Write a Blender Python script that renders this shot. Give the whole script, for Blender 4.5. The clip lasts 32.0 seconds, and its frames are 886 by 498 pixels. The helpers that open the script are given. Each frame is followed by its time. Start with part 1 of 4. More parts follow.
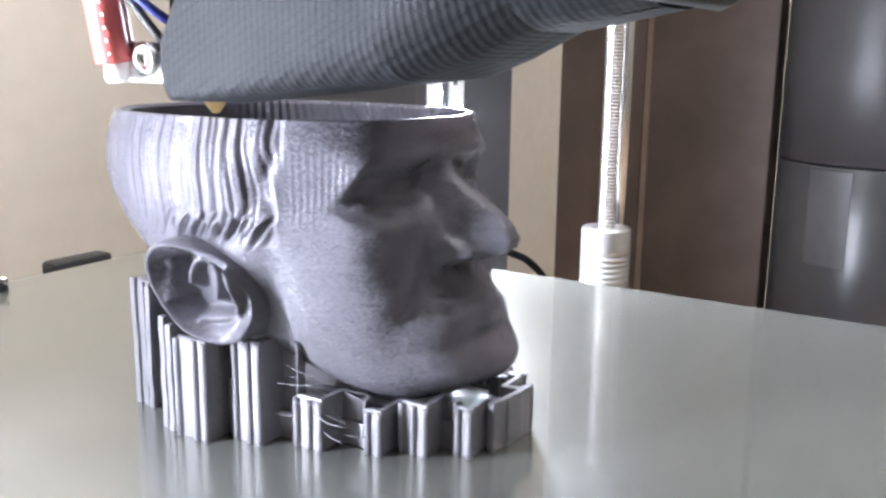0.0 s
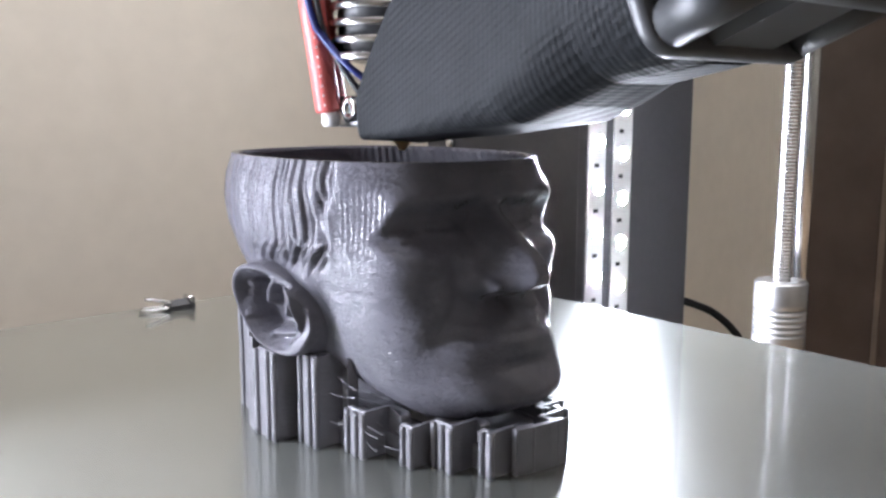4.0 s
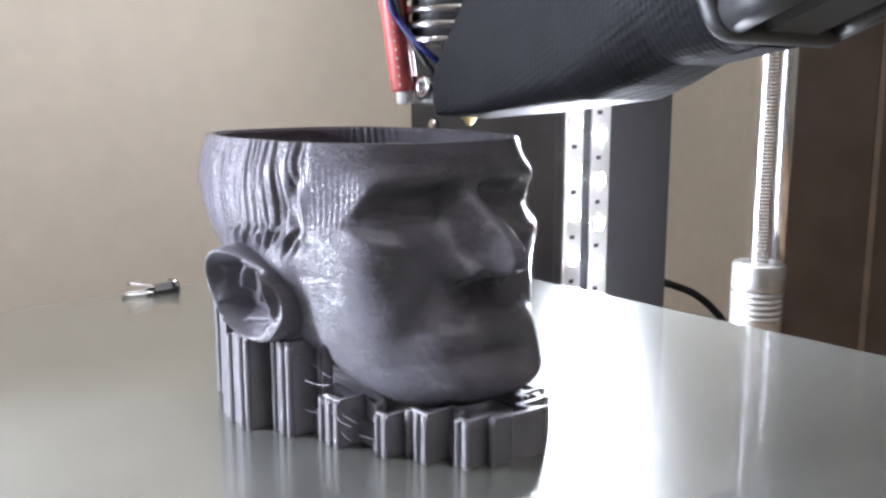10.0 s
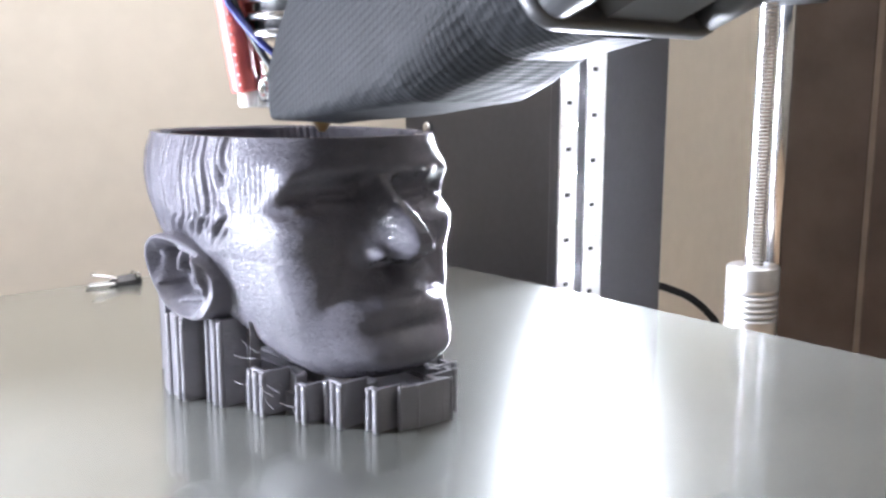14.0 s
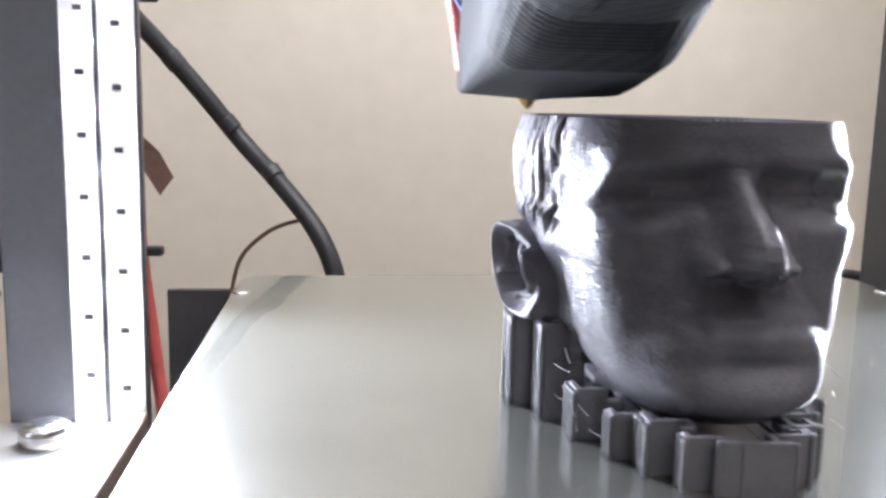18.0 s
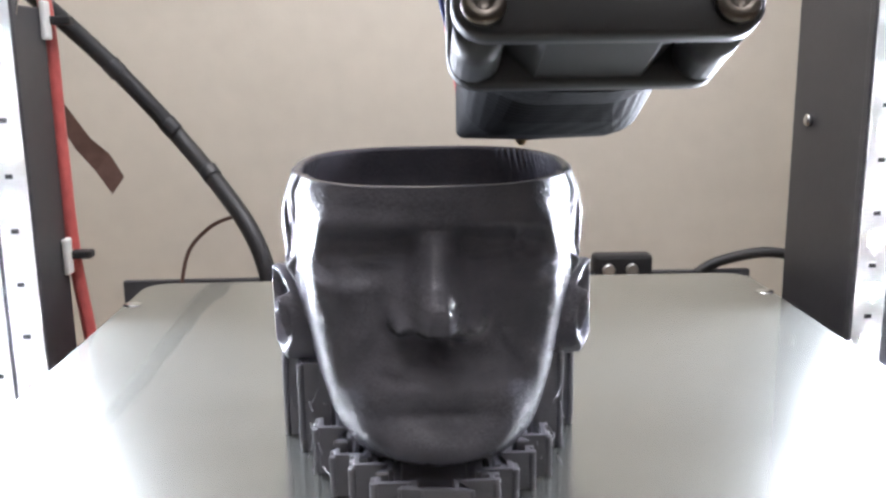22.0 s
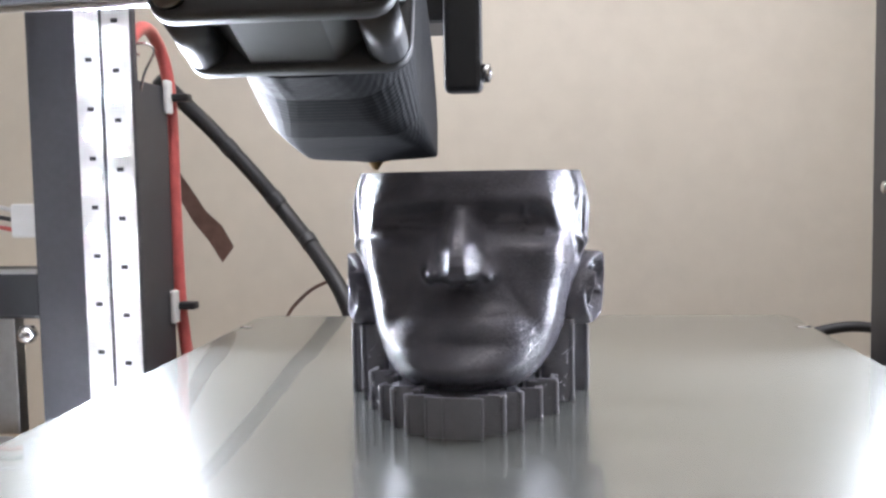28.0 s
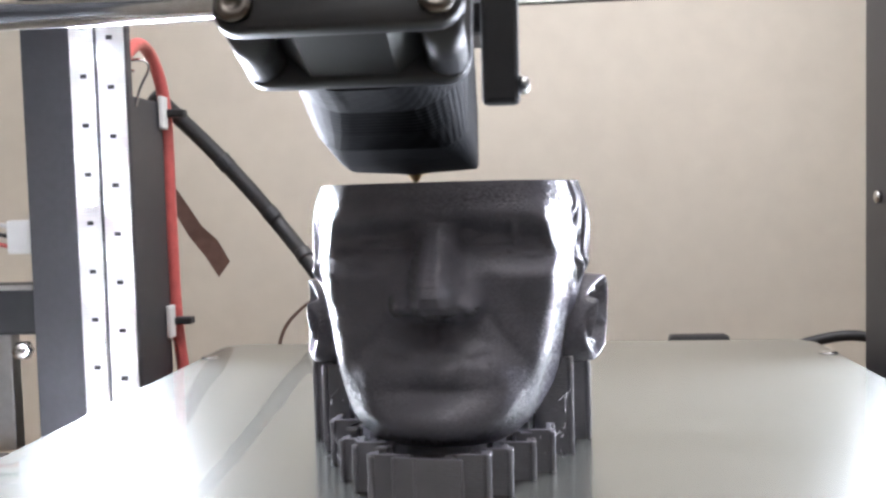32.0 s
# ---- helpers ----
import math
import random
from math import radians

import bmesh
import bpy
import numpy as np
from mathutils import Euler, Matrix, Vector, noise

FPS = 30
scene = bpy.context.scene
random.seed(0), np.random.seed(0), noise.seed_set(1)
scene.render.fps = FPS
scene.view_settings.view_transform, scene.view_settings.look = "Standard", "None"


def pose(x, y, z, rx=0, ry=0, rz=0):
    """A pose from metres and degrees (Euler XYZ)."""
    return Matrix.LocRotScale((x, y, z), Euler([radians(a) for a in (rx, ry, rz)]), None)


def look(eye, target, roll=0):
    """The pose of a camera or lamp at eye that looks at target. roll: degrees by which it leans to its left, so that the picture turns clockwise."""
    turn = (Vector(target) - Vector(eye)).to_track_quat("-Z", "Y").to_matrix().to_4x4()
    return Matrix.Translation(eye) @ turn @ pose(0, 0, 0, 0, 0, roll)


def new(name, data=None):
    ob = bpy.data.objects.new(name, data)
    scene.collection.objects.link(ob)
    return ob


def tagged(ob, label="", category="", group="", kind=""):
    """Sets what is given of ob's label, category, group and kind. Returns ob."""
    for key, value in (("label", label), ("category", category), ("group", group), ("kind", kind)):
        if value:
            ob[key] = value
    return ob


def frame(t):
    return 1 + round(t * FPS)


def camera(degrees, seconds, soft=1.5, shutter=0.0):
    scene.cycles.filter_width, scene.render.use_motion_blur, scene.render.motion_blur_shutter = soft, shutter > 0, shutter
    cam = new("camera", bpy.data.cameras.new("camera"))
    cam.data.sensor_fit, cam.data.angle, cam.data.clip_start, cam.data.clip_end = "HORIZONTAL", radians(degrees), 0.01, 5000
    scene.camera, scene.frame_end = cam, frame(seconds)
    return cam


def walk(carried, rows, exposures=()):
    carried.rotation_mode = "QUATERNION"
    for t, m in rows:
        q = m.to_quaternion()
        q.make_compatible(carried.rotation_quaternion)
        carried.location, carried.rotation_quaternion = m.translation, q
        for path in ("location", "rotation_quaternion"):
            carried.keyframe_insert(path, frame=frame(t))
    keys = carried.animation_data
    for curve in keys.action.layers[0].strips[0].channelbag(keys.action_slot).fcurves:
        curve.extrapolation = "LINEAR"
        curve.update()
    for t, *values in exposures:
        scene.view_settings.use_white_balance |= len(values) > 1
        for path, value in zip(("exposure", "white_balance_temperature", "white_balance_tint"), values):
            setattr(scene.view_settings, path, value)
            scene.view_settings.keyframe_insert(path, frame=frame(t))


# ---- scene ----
cam = camera(51.61, 32.0, soft=2.6, shutter=0.4)
CAMERA_ROWS = (
    (0, -0.145, -0.1756, 0.0674, 77.9, -0.57, -57.93),
    (0.5, -0.1453, -0.1769, 0.0668, 78.16, -0.48, -57.83),
    (1, -0.146, -0.1757, 0.0668, 78.34, -1.16, -57.83),
    (1.5, -0.1428, -0.1805, 0.0646, 78.75, -0.57, -56.79),
    (2, -0.1443, -0.1788, 0.0663, 78.5, -0.98, -56.82),
    (2.5, -0.1442, -0.182, 0.0666, 79.27, -0.82, -55.14),
    (3, -0.1423, -0.1886, 0.0685, 79.79, -0.66, -50.95),
    (3.5, -0.1353, -0.1995, 0.0685, 80.06, 0.05, -45.59),
    (4, -0.1286, -0.2148, 0.0674, 80.87, -0.01, -40.84),
    (4.5, -0.1234, -0.2223, 0.0662, 81.17, -0.3, -39.66),
    (6.5, -0.1202, -0.222, 0.0665, 79.61, 0.43, -39.85),
    (7, -0.1192, -0.2226, 0.0667, 77.95, 0.56, -40.06),
    (7.5, -0.1188, -0.2227, 0.0653, 78.3, 0.57, -40.02),
    (8, -0.1207, -0.2225, 0.066, 78.98, 0.23, -40.2),
    (8.5, -0.1214, -0.2218, 0.0658, 79.57, 0.1, -40.45),
    (9, -0.1218, -0.2217, 0.0664, 79.87, -0.06, -40.64),
    (9.5, -0.1226, -0.2219, 0.0669, 79.92, 0.06, -40.73),
    (10, -0.1216, -0.2213, 0.0667, 79.83, -0.01, -40.62),
    (10.5, -0.1213, -0.2223, 0.0671, 79.69, -0.02, -40.49),
    (11, -0.1211, -0.2216, 0.0668, 79.74, 0.01, -40.67),
    (11.5, -0.1206, -0.2185, 0.0648, 80.27, 0.65, -41.2),
    (12, -0.1213, -0.2188, 0.066, 80.02, 0.5, -41.22),
    (12.5, -0.1205, -0.2205, 0.0665, 79.78, 0.16, -40.78),
    (13, -0.1208, -0.2202, 0.0663, 79.93, 0.11, -40.87),
    (13.5, -0.1203, -0.221, 0.0654, 80.17, -0.02, -40.82),
    (15.5, -0.1229, -0.2194, 0.0678, 79.86, 0.11, -41.39),
    (16, -0.1209, -0.2194, 0.0668, 79.76, 0.03, -41.19),
    (16.5, -0.1229, -0.2184, 0.0686, 79.48, 0.31, -41.27),
    (17, -0.119, -0.2167, 0.0658, 79.3, 0.78, -39.52),
    (17.3, -0.1032, -0.2175, 0.0625, 78.78, 3.26, -26.24),
    (17.6, -0.095, -0.2303, 0.0704, 79.07, 1.41, -17.91),
    (17.8, -0.0835, -0.2449, 0.0671, 80.44, -0.57, -9.72),
    (18, -0.0711, -0.2545, 0.0588, 80.78, -1.25, -5.81),
    (18.3, -0.0597, -0.2542, 0.0578, 80.72, 0.09, -4.92),
    (18.5, -0.0487, -0.2577, 0.0606, 80.71, -0.02, -5.63),
    (19, -0.0298, -0.2586, 0.0621, 80.53, 0.38, -2.71),
    (19.5, -0.0211, -0.2655, 0.0655, 79.84, 0.11, -2.06),
    (20, -0.0158, -0.2683, 0.0745, 76.82, -0.86, -3.35),
    (20.5, -0.0145, -0.2752, 0.0871, 76.97, 0.09, -2.75),
    (21, -0.0138, -0.2758, 0.0874, 75.54, 0.07, -2.9),
    (21.5, -0.0134, -0.2764, 0.0874, 76.23, 0.23, -2.7),
    (22, -0.0121, -0.2752, 0.0788, 77.81, 0.67, -2),
    (22.5, -0.0114, -0.2745, 0.0751, 78.18, 0.33, -2.11),
    (23, -0.0105, -0.2741, 0.0756, 77.31, 0.68, -2.36),
    (23.5, -0.0098, -0.2743, 0.0765, 77.26, 0.96, -2.28),
    (24, -0.0095, -0.2752, 0.0772, 77.27, 1.21, -2.12),
    (24.5, -0.0095, -0.2758, 0.0773, 77.71, 1.33, -2.12),
    (25, -0.0063, -0.2767, 0.0681, 81, 1.09, -1.78),
    (25.5, -0.0087, -0.2766, 0.0487, 85.37, -0.65, -2.65),
    (26, -0.0041, -0.2813, 0.0482, 85.57, 0.62, 0.08),
    (26.5, 0.0089, -0.2944, 0.0543, 85.52, 1.3, 6.48),
    (28.5, 0.0095, -0.2986, 0.054, 85.9, 1.09, 5.79),
    (29, 0.01, -0.2984, 0.0541, 85.95, 1.28, 5.71),
    (29.5, 0.0099, -0.2994, 0.0542, 86.16, 1.2, 5.73),
    (30, 0.0102, -0.3001, 0.0544, 86.21, 1.16, 5.73),
    (30.5, 0.0099, -0.3003, 0.0537, 86.41, 1.17, 5.7),
    (31, 0.0101, -0.2999, 0.0538, 86.47, 1.42, 5.74),
    (31.5, 0.0103, -0.3003, 0.0547, 86.51, 1.52, 5.74),
    (32, 0.0105, -0.2996, 0.054, 86.64, 1.5, 5.84),
)
walk(cam, [(t, pose(x, y, z, a, b, c)) for t, x, y, z, a, b, c in CAMERA_ROWS],
     exposures=[(t, e, 5980, 16) for t, e in ((0, 1.12), (1, 0.75), (2, 0.5), (4, 0.45), (7, 0.85), (8, 0.25), (9, 0.5), (10, 0.5), (11, 1.05), (12, 1.2), (13, 1.03),
                                        (16, 1.05), (17, 1.17), (18, 0.8), (19, 0.62), (21, 0.58), (24, 0.48), (26, 0.32), (29, 0.58), (31, 0.64), (32, 0.6))])

# ---- light ----
world = bpy.data.worlds.new("world")
scene.world = world
world.use_nodes = True
world.node_tree.nodes["Background"].inputs[0].default_value = (0.9, 0.95, 1.0, 1)
world.node_tree.nodes["Background"].inputs[1].default_value = 0.05
LED_POWER = 1220.0
# strength of the added fill that brightens the wall behind the printer
WALL_FILL_POWER = 0.95
# strength of the added uplight that gives soft fill from the ceiling
CEILING_FILL_POWER = 34.0

# ---- materials ----
def material(name, color, rough=0.5, metal=0.0, grain=0.0, scale=300.0, bump=0.0, bump_scale=600.0, coat=0.0, coat_rough=0.05,
             patch=0.0, patch_scale=20.0, spec=0.5):
    m = bpy.data.materials.new(name)
    m.use_nodes = True
    nt = m.node_tree
    N, L = nt.nodes, nt.links
    b = N["Principled BSDF"]
    b.inputs["Roughness"].default_value = rough
    b.inputs["Metallic"].default_value = metal
    b.inputs["Specular IOR Level"].default_value = spec
    b.inputs["Coat Weight"].default_value = coat
    b.inputs["Coat Roughness"].default_value = coat_rough
    tc = N.new("ShaderNodeTexCoord")
    col = None
    b.inputs["Base Color"].default_value = (*color, 1)
    for amount, size in ((grain, scale), (patch, patch_scale)):
        if amount <= 0:
            continue
        n = N.new("ShaderNodeTexNoise")
        n.inputs["Scale"].default_value = size
        n.inputs["Detail"].default_value = 5
        L.new(tc.outputs["Object"], n.inputs["Vector"])
        mr = N.new("ShaderNodeMapRange")
        mr.inputs["From Min"].default_value, mr.inputs["From Max"].default_value = 0.3, 0.7
        mr.inputs["To Min"].default_value, mr.inputs["To Max"].default_value = 1 - amount, 1 + amount
        L.new(n.outputs["Fac"], mr.inputs["Value"])
        mx = N.new("ShaderNodeMix")
        mx.data_type, mx.blend_type = "RGBA", "MULTIPLY"
        mx.inputs["Factor"].default_value = 1
        if col is None:
            mx.inputs["A"].default_value = (*color, 1)
        else:
            L.new(col, mx.inputs["A"])
        L.new(mr.outputs["Result"], mx.inputs["B"])
        col = mx.outputs["Result"]
    if col is not None:
        L.new(col, b.inputs["Base Color"])
    if bump > 0:
        n = N.new("ShaderNodeTexNoise")
        n.inputs["Scale"].default_value = bump_scale
        n.inputs["Detail"].default_value = 4
        L.new(tc.outputs["Object"], n.inputs["Vector"])
        bp = N.new("ShaderNodeBump")
        bp.inputs["Strength"].default_value = bump
        bp.inputs["Distance"].default_value = 0.0005
        L.new(n.outputs["Fac"], bp.inputs["Height"])
        L.new(bp.outputs["Normal"], b.inputs["Normal"])
    return m


def printed(name, color, rough, step=0.0004, strength=0.5, axis=2, spec=0.5, speckle=0.35, cross=0.0, fine=900.0, layer=1.0):
    """Printed plastic: fine layer lines across one axis, with uneven sheen."""
    m = material(name, color, rough, grain=0.08, scale=180, patch=0.06, patch_scale=45, spec=spec)
    nt = m.node_tree
    N, L = nt.nodes, nt.links
    b = N["Principled BSDF"]
    tc = N.new("ShaderNodeTexCoord")
    sp = N.new("ShaderNodeSeparateXYZ")
    L.new(tc.outputs["Object"], sp.inputs[0])
    mul = N.new("ShaderNodeMath")
    mul.operation = "MULTIPLY"
    mul.inputs[1].default_value = 2 * math.pi / step
    L.new(sp.outputs[axis], mul.inputs[0])
    sn = N.new("ShaderNodeMath")
    sn.operation = "SINE"
    L.new(mul.outputs[0], sn.inputs[0])
    amp = N.new("ShaderNodeMath")
    amp.operation = "MULTIPLY"
    amp.inputs[1].default_value = layer
    L.new(sn.outputs[0], amp.inputs[0])
    no = N.new("ShaderNodeTexNoise")
    no.inputs["Detail"].default_value = 3
    no.inputs["Scale"].default_value = fine
    squash = N.new("ShaderNodeVectorMath")
    squash.operation = "MULTIPLY"
    squash.inputs[1].default_value = (1.0, 1.0, 2.4)
    L.new(tc.outputs["Object"], squash.inputs[0])
    L.new(squash.outputs[0], no.inputs["Vector"])
    ad = N.new("ShaderNodeMath")
    ad.operation = "MULTIPLY_ADD"
    L.new(no.outputs["Fac"], ad.inputs[0])
    ad.inputs[1].default_value = speckle * 4
    height = amp.outputs[0]
    if cross > 0:
        lean = N.new("ShaderNodeVectorMath")
        lean.operation = "DOT_PRODUCT"
        lean.inputs[1].default_value = tuple(2 * math.pi / cross * k for k in (0.25, 0.45, 0.85))
        L.new(tc.outputs["Object"], lean.inputs[0])
        s2 = N.new("ShaderNodeMath")
        s2.operation = "SINE"
        L.new(lean.outputs["Value"], s2.inputs[0])
        both = N.new("ShaderNodeMath")
        both.operation = "MULTIPLY_ADD"
        both.inputs[1].default_value = 0.7
        L.new(s2.outputs[0], both.inputs[0])
        L.new(amp.outputs[0], both.inputs[2])
        height = both.outputs[0]
    L.new(height, ad.inputs[2])
    bp = N.new("ShaderNodeBump")
    bp.inputs["Strength"].default_value = strength
    bp.inputs["Distance"].default_value = 0.00012
    L.new(ad.outputs[0], bp.inputs["Height"])
    L.new(bp.outputs["Normal"], b.inputs["Normal"])
    return m


def glittering(m, amount, cell):
    """Small flat facets, each tilted its own way, as on the ends of laid plastic threads."""
    nt = m.node_tree
    N, L = nt.nodes, nt.links
    b = N["Principled BSDF"]
    tc, geo = N.new("ShaderNodeTexCoord"), N.new("ShaderNodeNewGeometry")
    squash = N.new("ShaderNodeVectorMath")
    squash.operation = "MULTIPLY"
    squash.inputs[1].default_value = (1.0, 1.0, 2.2)
    L.new(tc.outputs["Object"], squash.inputs[0])
    vo = N.new("ShaderNodeTexVoronoi")
    vo.inputs["Scale"].default_value = cell
    L.new(squash.outputs[0], vo.inputs["Vector"])
    off = N.new("ShaderNodeVectorMath")
    off.operation = "SUBTRACT"
    off.inputs[1].default_value = (0.5, 0.5, 0.5)
    L.new(vo.outputs["Color"], off.inputs[0])
    amp = N.new("ShaderNodeVectorMath")
    amp.operation = "MULTIPLY_ADD"
    amp.inputs[1].default_value = (amount, amount, amount * 1.3)
    L.new(off.outputs[0], amp.inputs[0])
    L.new(geo.outputs["Normal"], amp.inputs[2])
    unit = N.new("ShaderNodeVectorMath")
    unit.operation = "NORMALIZE"
    L.new(amp.outputs[0], unit.inputs[0])
    L.new(unit.outputs[0], b.inputs["Normal"])
    return m


def glowing(name, color, strength):
    m = bpy.data.materials.new(name)
    m.use_nodes = True
    b = m.node_tree.nodes["Principled BSDF"]
    b.inputs["Base Color"].default_value = (0.8, 0.8, 0.7, 1)
    b.inputs["Emission Color"].default_value = (*color, 1)
    b.inputs["Emission Strength"].default_value = strength
    return m


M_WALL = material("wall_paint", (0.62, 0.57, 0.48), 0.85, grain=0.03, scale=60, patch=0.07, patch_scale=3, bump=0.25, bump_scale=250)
# unseen walls: darker than the back wall so less light bounces onto the face
M_LOW_BOUNCE = material("low_bounce_paint", (0.4, 0.38, 0.35), 0.9, patch=0.05, patch_scale=2)
# unseen ceiling: pale so that it reflects the uplight as fill
M_CEIL = material("ceiling_paint", (0.78, 0.77, 0.74), 0.9, patch=0.04, patch_scale=2)
M_TABLE = material("table_wood", (0.28, 0.2, 0.13), 0.5, grain=0.2, scale=40, patch=0.15, patch_scale=8)
M_BROWN = material("brown_wood", (0.09, 0.066, 0.056), 0.5, grain=0.2, scale=30, patch=0.2, patch_scale=6)
M_OAK = material("pale_wood", (0.2, 0.155, 0.125), 0.5, grain=0.15, scale=40)
M_DARK = material("dark_metal_paint", (0.05, 0.05, 0.055), 0.42, grain=0.06, scale=400, patch=0.1, patch_scale=15, bump=0.08, bump_scale=1200)
M_BED = material("bed_glass", (0.30, 0.31, 0.285), 0.26, metal=0.75, grain=0.04, scale=60, patch=0.09, patch_scale=11, coat=0.5, coat_rough=0.02)
M_ALU = material("aluminium", (0.62, 0.62, 0.62), 0.32, metal=1.0, grain=0.06, scale=300, patch=0.06, patch_scale=30)
M_STEEL = material("polished_steel", (0.7, 0.7, 0.7), 0.18, metal=1.0, grain=0.05, scale=500)
M_HEAD = glittering(material("grey_print", (0.108, 0.104, 0.121), 0.2, grain=0.08, scale=180, patch=0.06, patch_scale=45, spec=0.22), 0.31, 2500.0)
M_SUPPORT = printed("grey_support", (0.16, 0.155, 0.17), 0.3, 0.0004, 0.5, layer=0.25, speckle=0.5)
M_DUCT = printed("black_print", (0.017, 0.018, 0.020), 0.6, 0.0011, 0.4, axis=1, speckle=0.4, spec=0.08, cross=0.0012, layer=0.5)
M_SCREW = material("dark_steel", (0.13, 0.115, 0.10), 0.3, metal=1.0, grain=0.1, scale=500)
M_FAN = material("black_fan_plastic", (0.028, 0.029, 0.031), 0.45, grain=0.05, scale=300, patch=0.1, patch_scale=60)
M_BLACK = material("black_rubber", (0.02, 0.02, 0.021), 0.5, grain=0.1, scale=300, bump=0.2, bump_scale=900)
M_GLOSS = material("glossy_grey_plastic", (0.045, 0.045, 0.048), 0.3, grain=0.05, scale=100, patch=0.1, patch_scale=12)
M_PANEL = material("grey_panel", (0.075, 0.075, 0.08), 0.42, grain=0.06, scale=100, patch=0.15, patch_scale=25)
M_CABLE = material("matt_black_sheath", (0.012, 0.012, 0.013), 0.8, grain=0.1, scale=300, spec=0.15)
M_RED = material("red_sleeve", (0.6, 0.13, 0.115), 0.32, grain=0.08, scale=300, patch=0.1, patch_scale=70, bump=0.3, bump_scale=1500)
M_BLUE = material("blue_wire", (0.012, 0.018, 0.13), 0.4)
M_BRASS = material("brass", (0.75, 0.52, 0.2), 0.28, metal=1.0, grain=0.1, scale=500)
M_WHITE = material("white_plastic", (0.8, 0.8, 0.78), 0.5, grain=0.03, scale=200)
M_TAPE = material("strip_tape", (0.6, 0.6, 0.585), 0.45, grain=0.04, scale=300)
M_RIBBON = material("brown_ribbon", (0.16, 0.09, 0.07), 0.6, grain=0.15, scale=200)
M_LED = glowing("led_chip", (0.92, 0.96, 1.0), LED_POWER)


# ---- mesh helpers ----
def mesh_of(name, verts, faces, mat, smooth=False):
    me = bpy.data.meshes.new(name)
    me.from_pydata([tuple(v) for v in verts], [], faces)
    me.materials.append(mat)
    if smooth:
        me.polygons.foreach_set("use_smooth", [True] * len(me.polygons))
    me.update()
    return me


def part(name, me, parent=None, label="", place=None):
    """One mesh object, as a part of its parent. me: mesh data or a bmesh with its material."""
    ob = new(name, me)
    if place is not None:
        ob.matrix_basis = place
    if parent is not None:
        ob.parent = parent
    if label:
        tagged(ob, label)
    return ob


def bm_mesh(name, bm, mat, smooth=False):
    me = bpy.data.meshes.new(name)
    bmesh.ops.recalc_face_normals(bm, faces=bm.faces[:])
    bm.to_mesh(me)
    bm.free()
    me.materials.append(mat)
    if smooth:
        me.polygons.foreach_set("use_smooth", [True] * len(me.polygons))
    return me


def box(name, lo, hi, mat, bevel=0.0, segments=2):
    """An axis-aligned block from corner to corner, in millimetres."""
    bm = bmesh.new()
    bmesh.ops.create_cube(bm, size=1)
    for v in bm.verts:
        v.co = Vector([(lo[i] + hi[i]) / 2000 + v.co[i] * (hi[i] - lo[i]) / 1000 for i in range(3)])
    if bevel:
        bmesh.ops.bevel(bm, geom=bm.edges[:], offset=bevel / 1000, segments=segments, profile=0.5, affect="EDGES")
    return bm_mesh(name, bm, mat)


def turned(name, profile, mat, segments=32, place=None):
    """A body of revolution round z. profile: (radius, height) in millimetres, from the bottom up."""
    verts, faces = [], []
    for r, z in profile:
        for k in range(segments):
            a = 2 * math.pi * k / segments
            verts.append((r / 1000 * math.cos(a), r / 1000 * math.sin(a), z / 1000))
    n = segments
    for i in range(len(profile) - 1):
        for k in range(n):
            faces.append((i * n + k, i * n + (k + 1) % n, (i + 1) * n + (k + 1) % n, (i + 1) * n + k))
    faces.append(tuple(range(n - 1, -1, -1)))
    faces.append(tuple((len(profile) - 1) * n + k for k in range(n)))
    if place is not None:
        verts = [place @ Vector(v) for v in verts]
    me = mesh_of(name, verts, faces, mat)
    me.polygons.foreach_set("use_smooth", [len(p.vertices) == 4 for p in me.polygons])
    return me


def tube(name, points, radius, mat, segments=12, steps=8, flat=1.0):
    """A round cable through points (millimetres), as a swept mesh."""
    pts = [Vector(p) / 1000 for p in points]
    path = []
    for i in range(len(pts) - 1):
        a, b = pts[max(i - 1, 0)], pts[i]
        c, d = pts[i + 1], pts[min(i + 2, len(pts) - 1)]
        for s in range(steps):
            t = s / steps
            path.append(0.5 * (2 * b + (c - a) * t + (2 * a - 5 * b + 4 * c - d) * t * t + (3 * b - a - 3 * c + d) * t ** 3))
    path.append(pts[-1])
    verts, faces = [], []
    side = None
    for i, p in enumerate(path):
        way = (path[min(i + 1, len(path) - 1)] - path[max(i - 1, 0)]).normalized()
        if side is None:
            side = way.orthogonal().normalized()
        side = (side - way * side.dot(way)).normalized()
        other = way.cross(side)
        for k in range(segments):
            a = 2 * math.pi * k / segments
            verts.append(p + (side * math.cos(a) * flat + other * math.sin(a)) * radius / 1000)
    for i in range(len(path) - 1):
        for k in range(segments):
            faces.append((i * segments + k, i * segments + (k + 1) % segments, (i + 1) * segments + (k + 1) % segments, (i + 1) * segments + k))
    faces.append(tuple(range(segments - 1, -1, -1)))
    faces.append(tuple((len(path) - 1) * segments + k for k in range(segments)))
    return mesh_of(name, verts, faces, mat, True)


def thing(name, label, category, group="", kind="", at=(0, 0, 0)):
    ob = new(name)
    ob.empty_display_size = 0.01
    ob.location = at
    return tagged(ob, label, category, group, kind)


def bumps(x, z, rows):
    """Sum of soft hills: (x, z, width, height, amount)."""
    s = 0.0
    for cx, cz, sx, sz, h in rows:
        s = s + h * np.exp(-((x - cx) / sx) ** 2 - ((z - cz) / sz) ** 2)
    return s


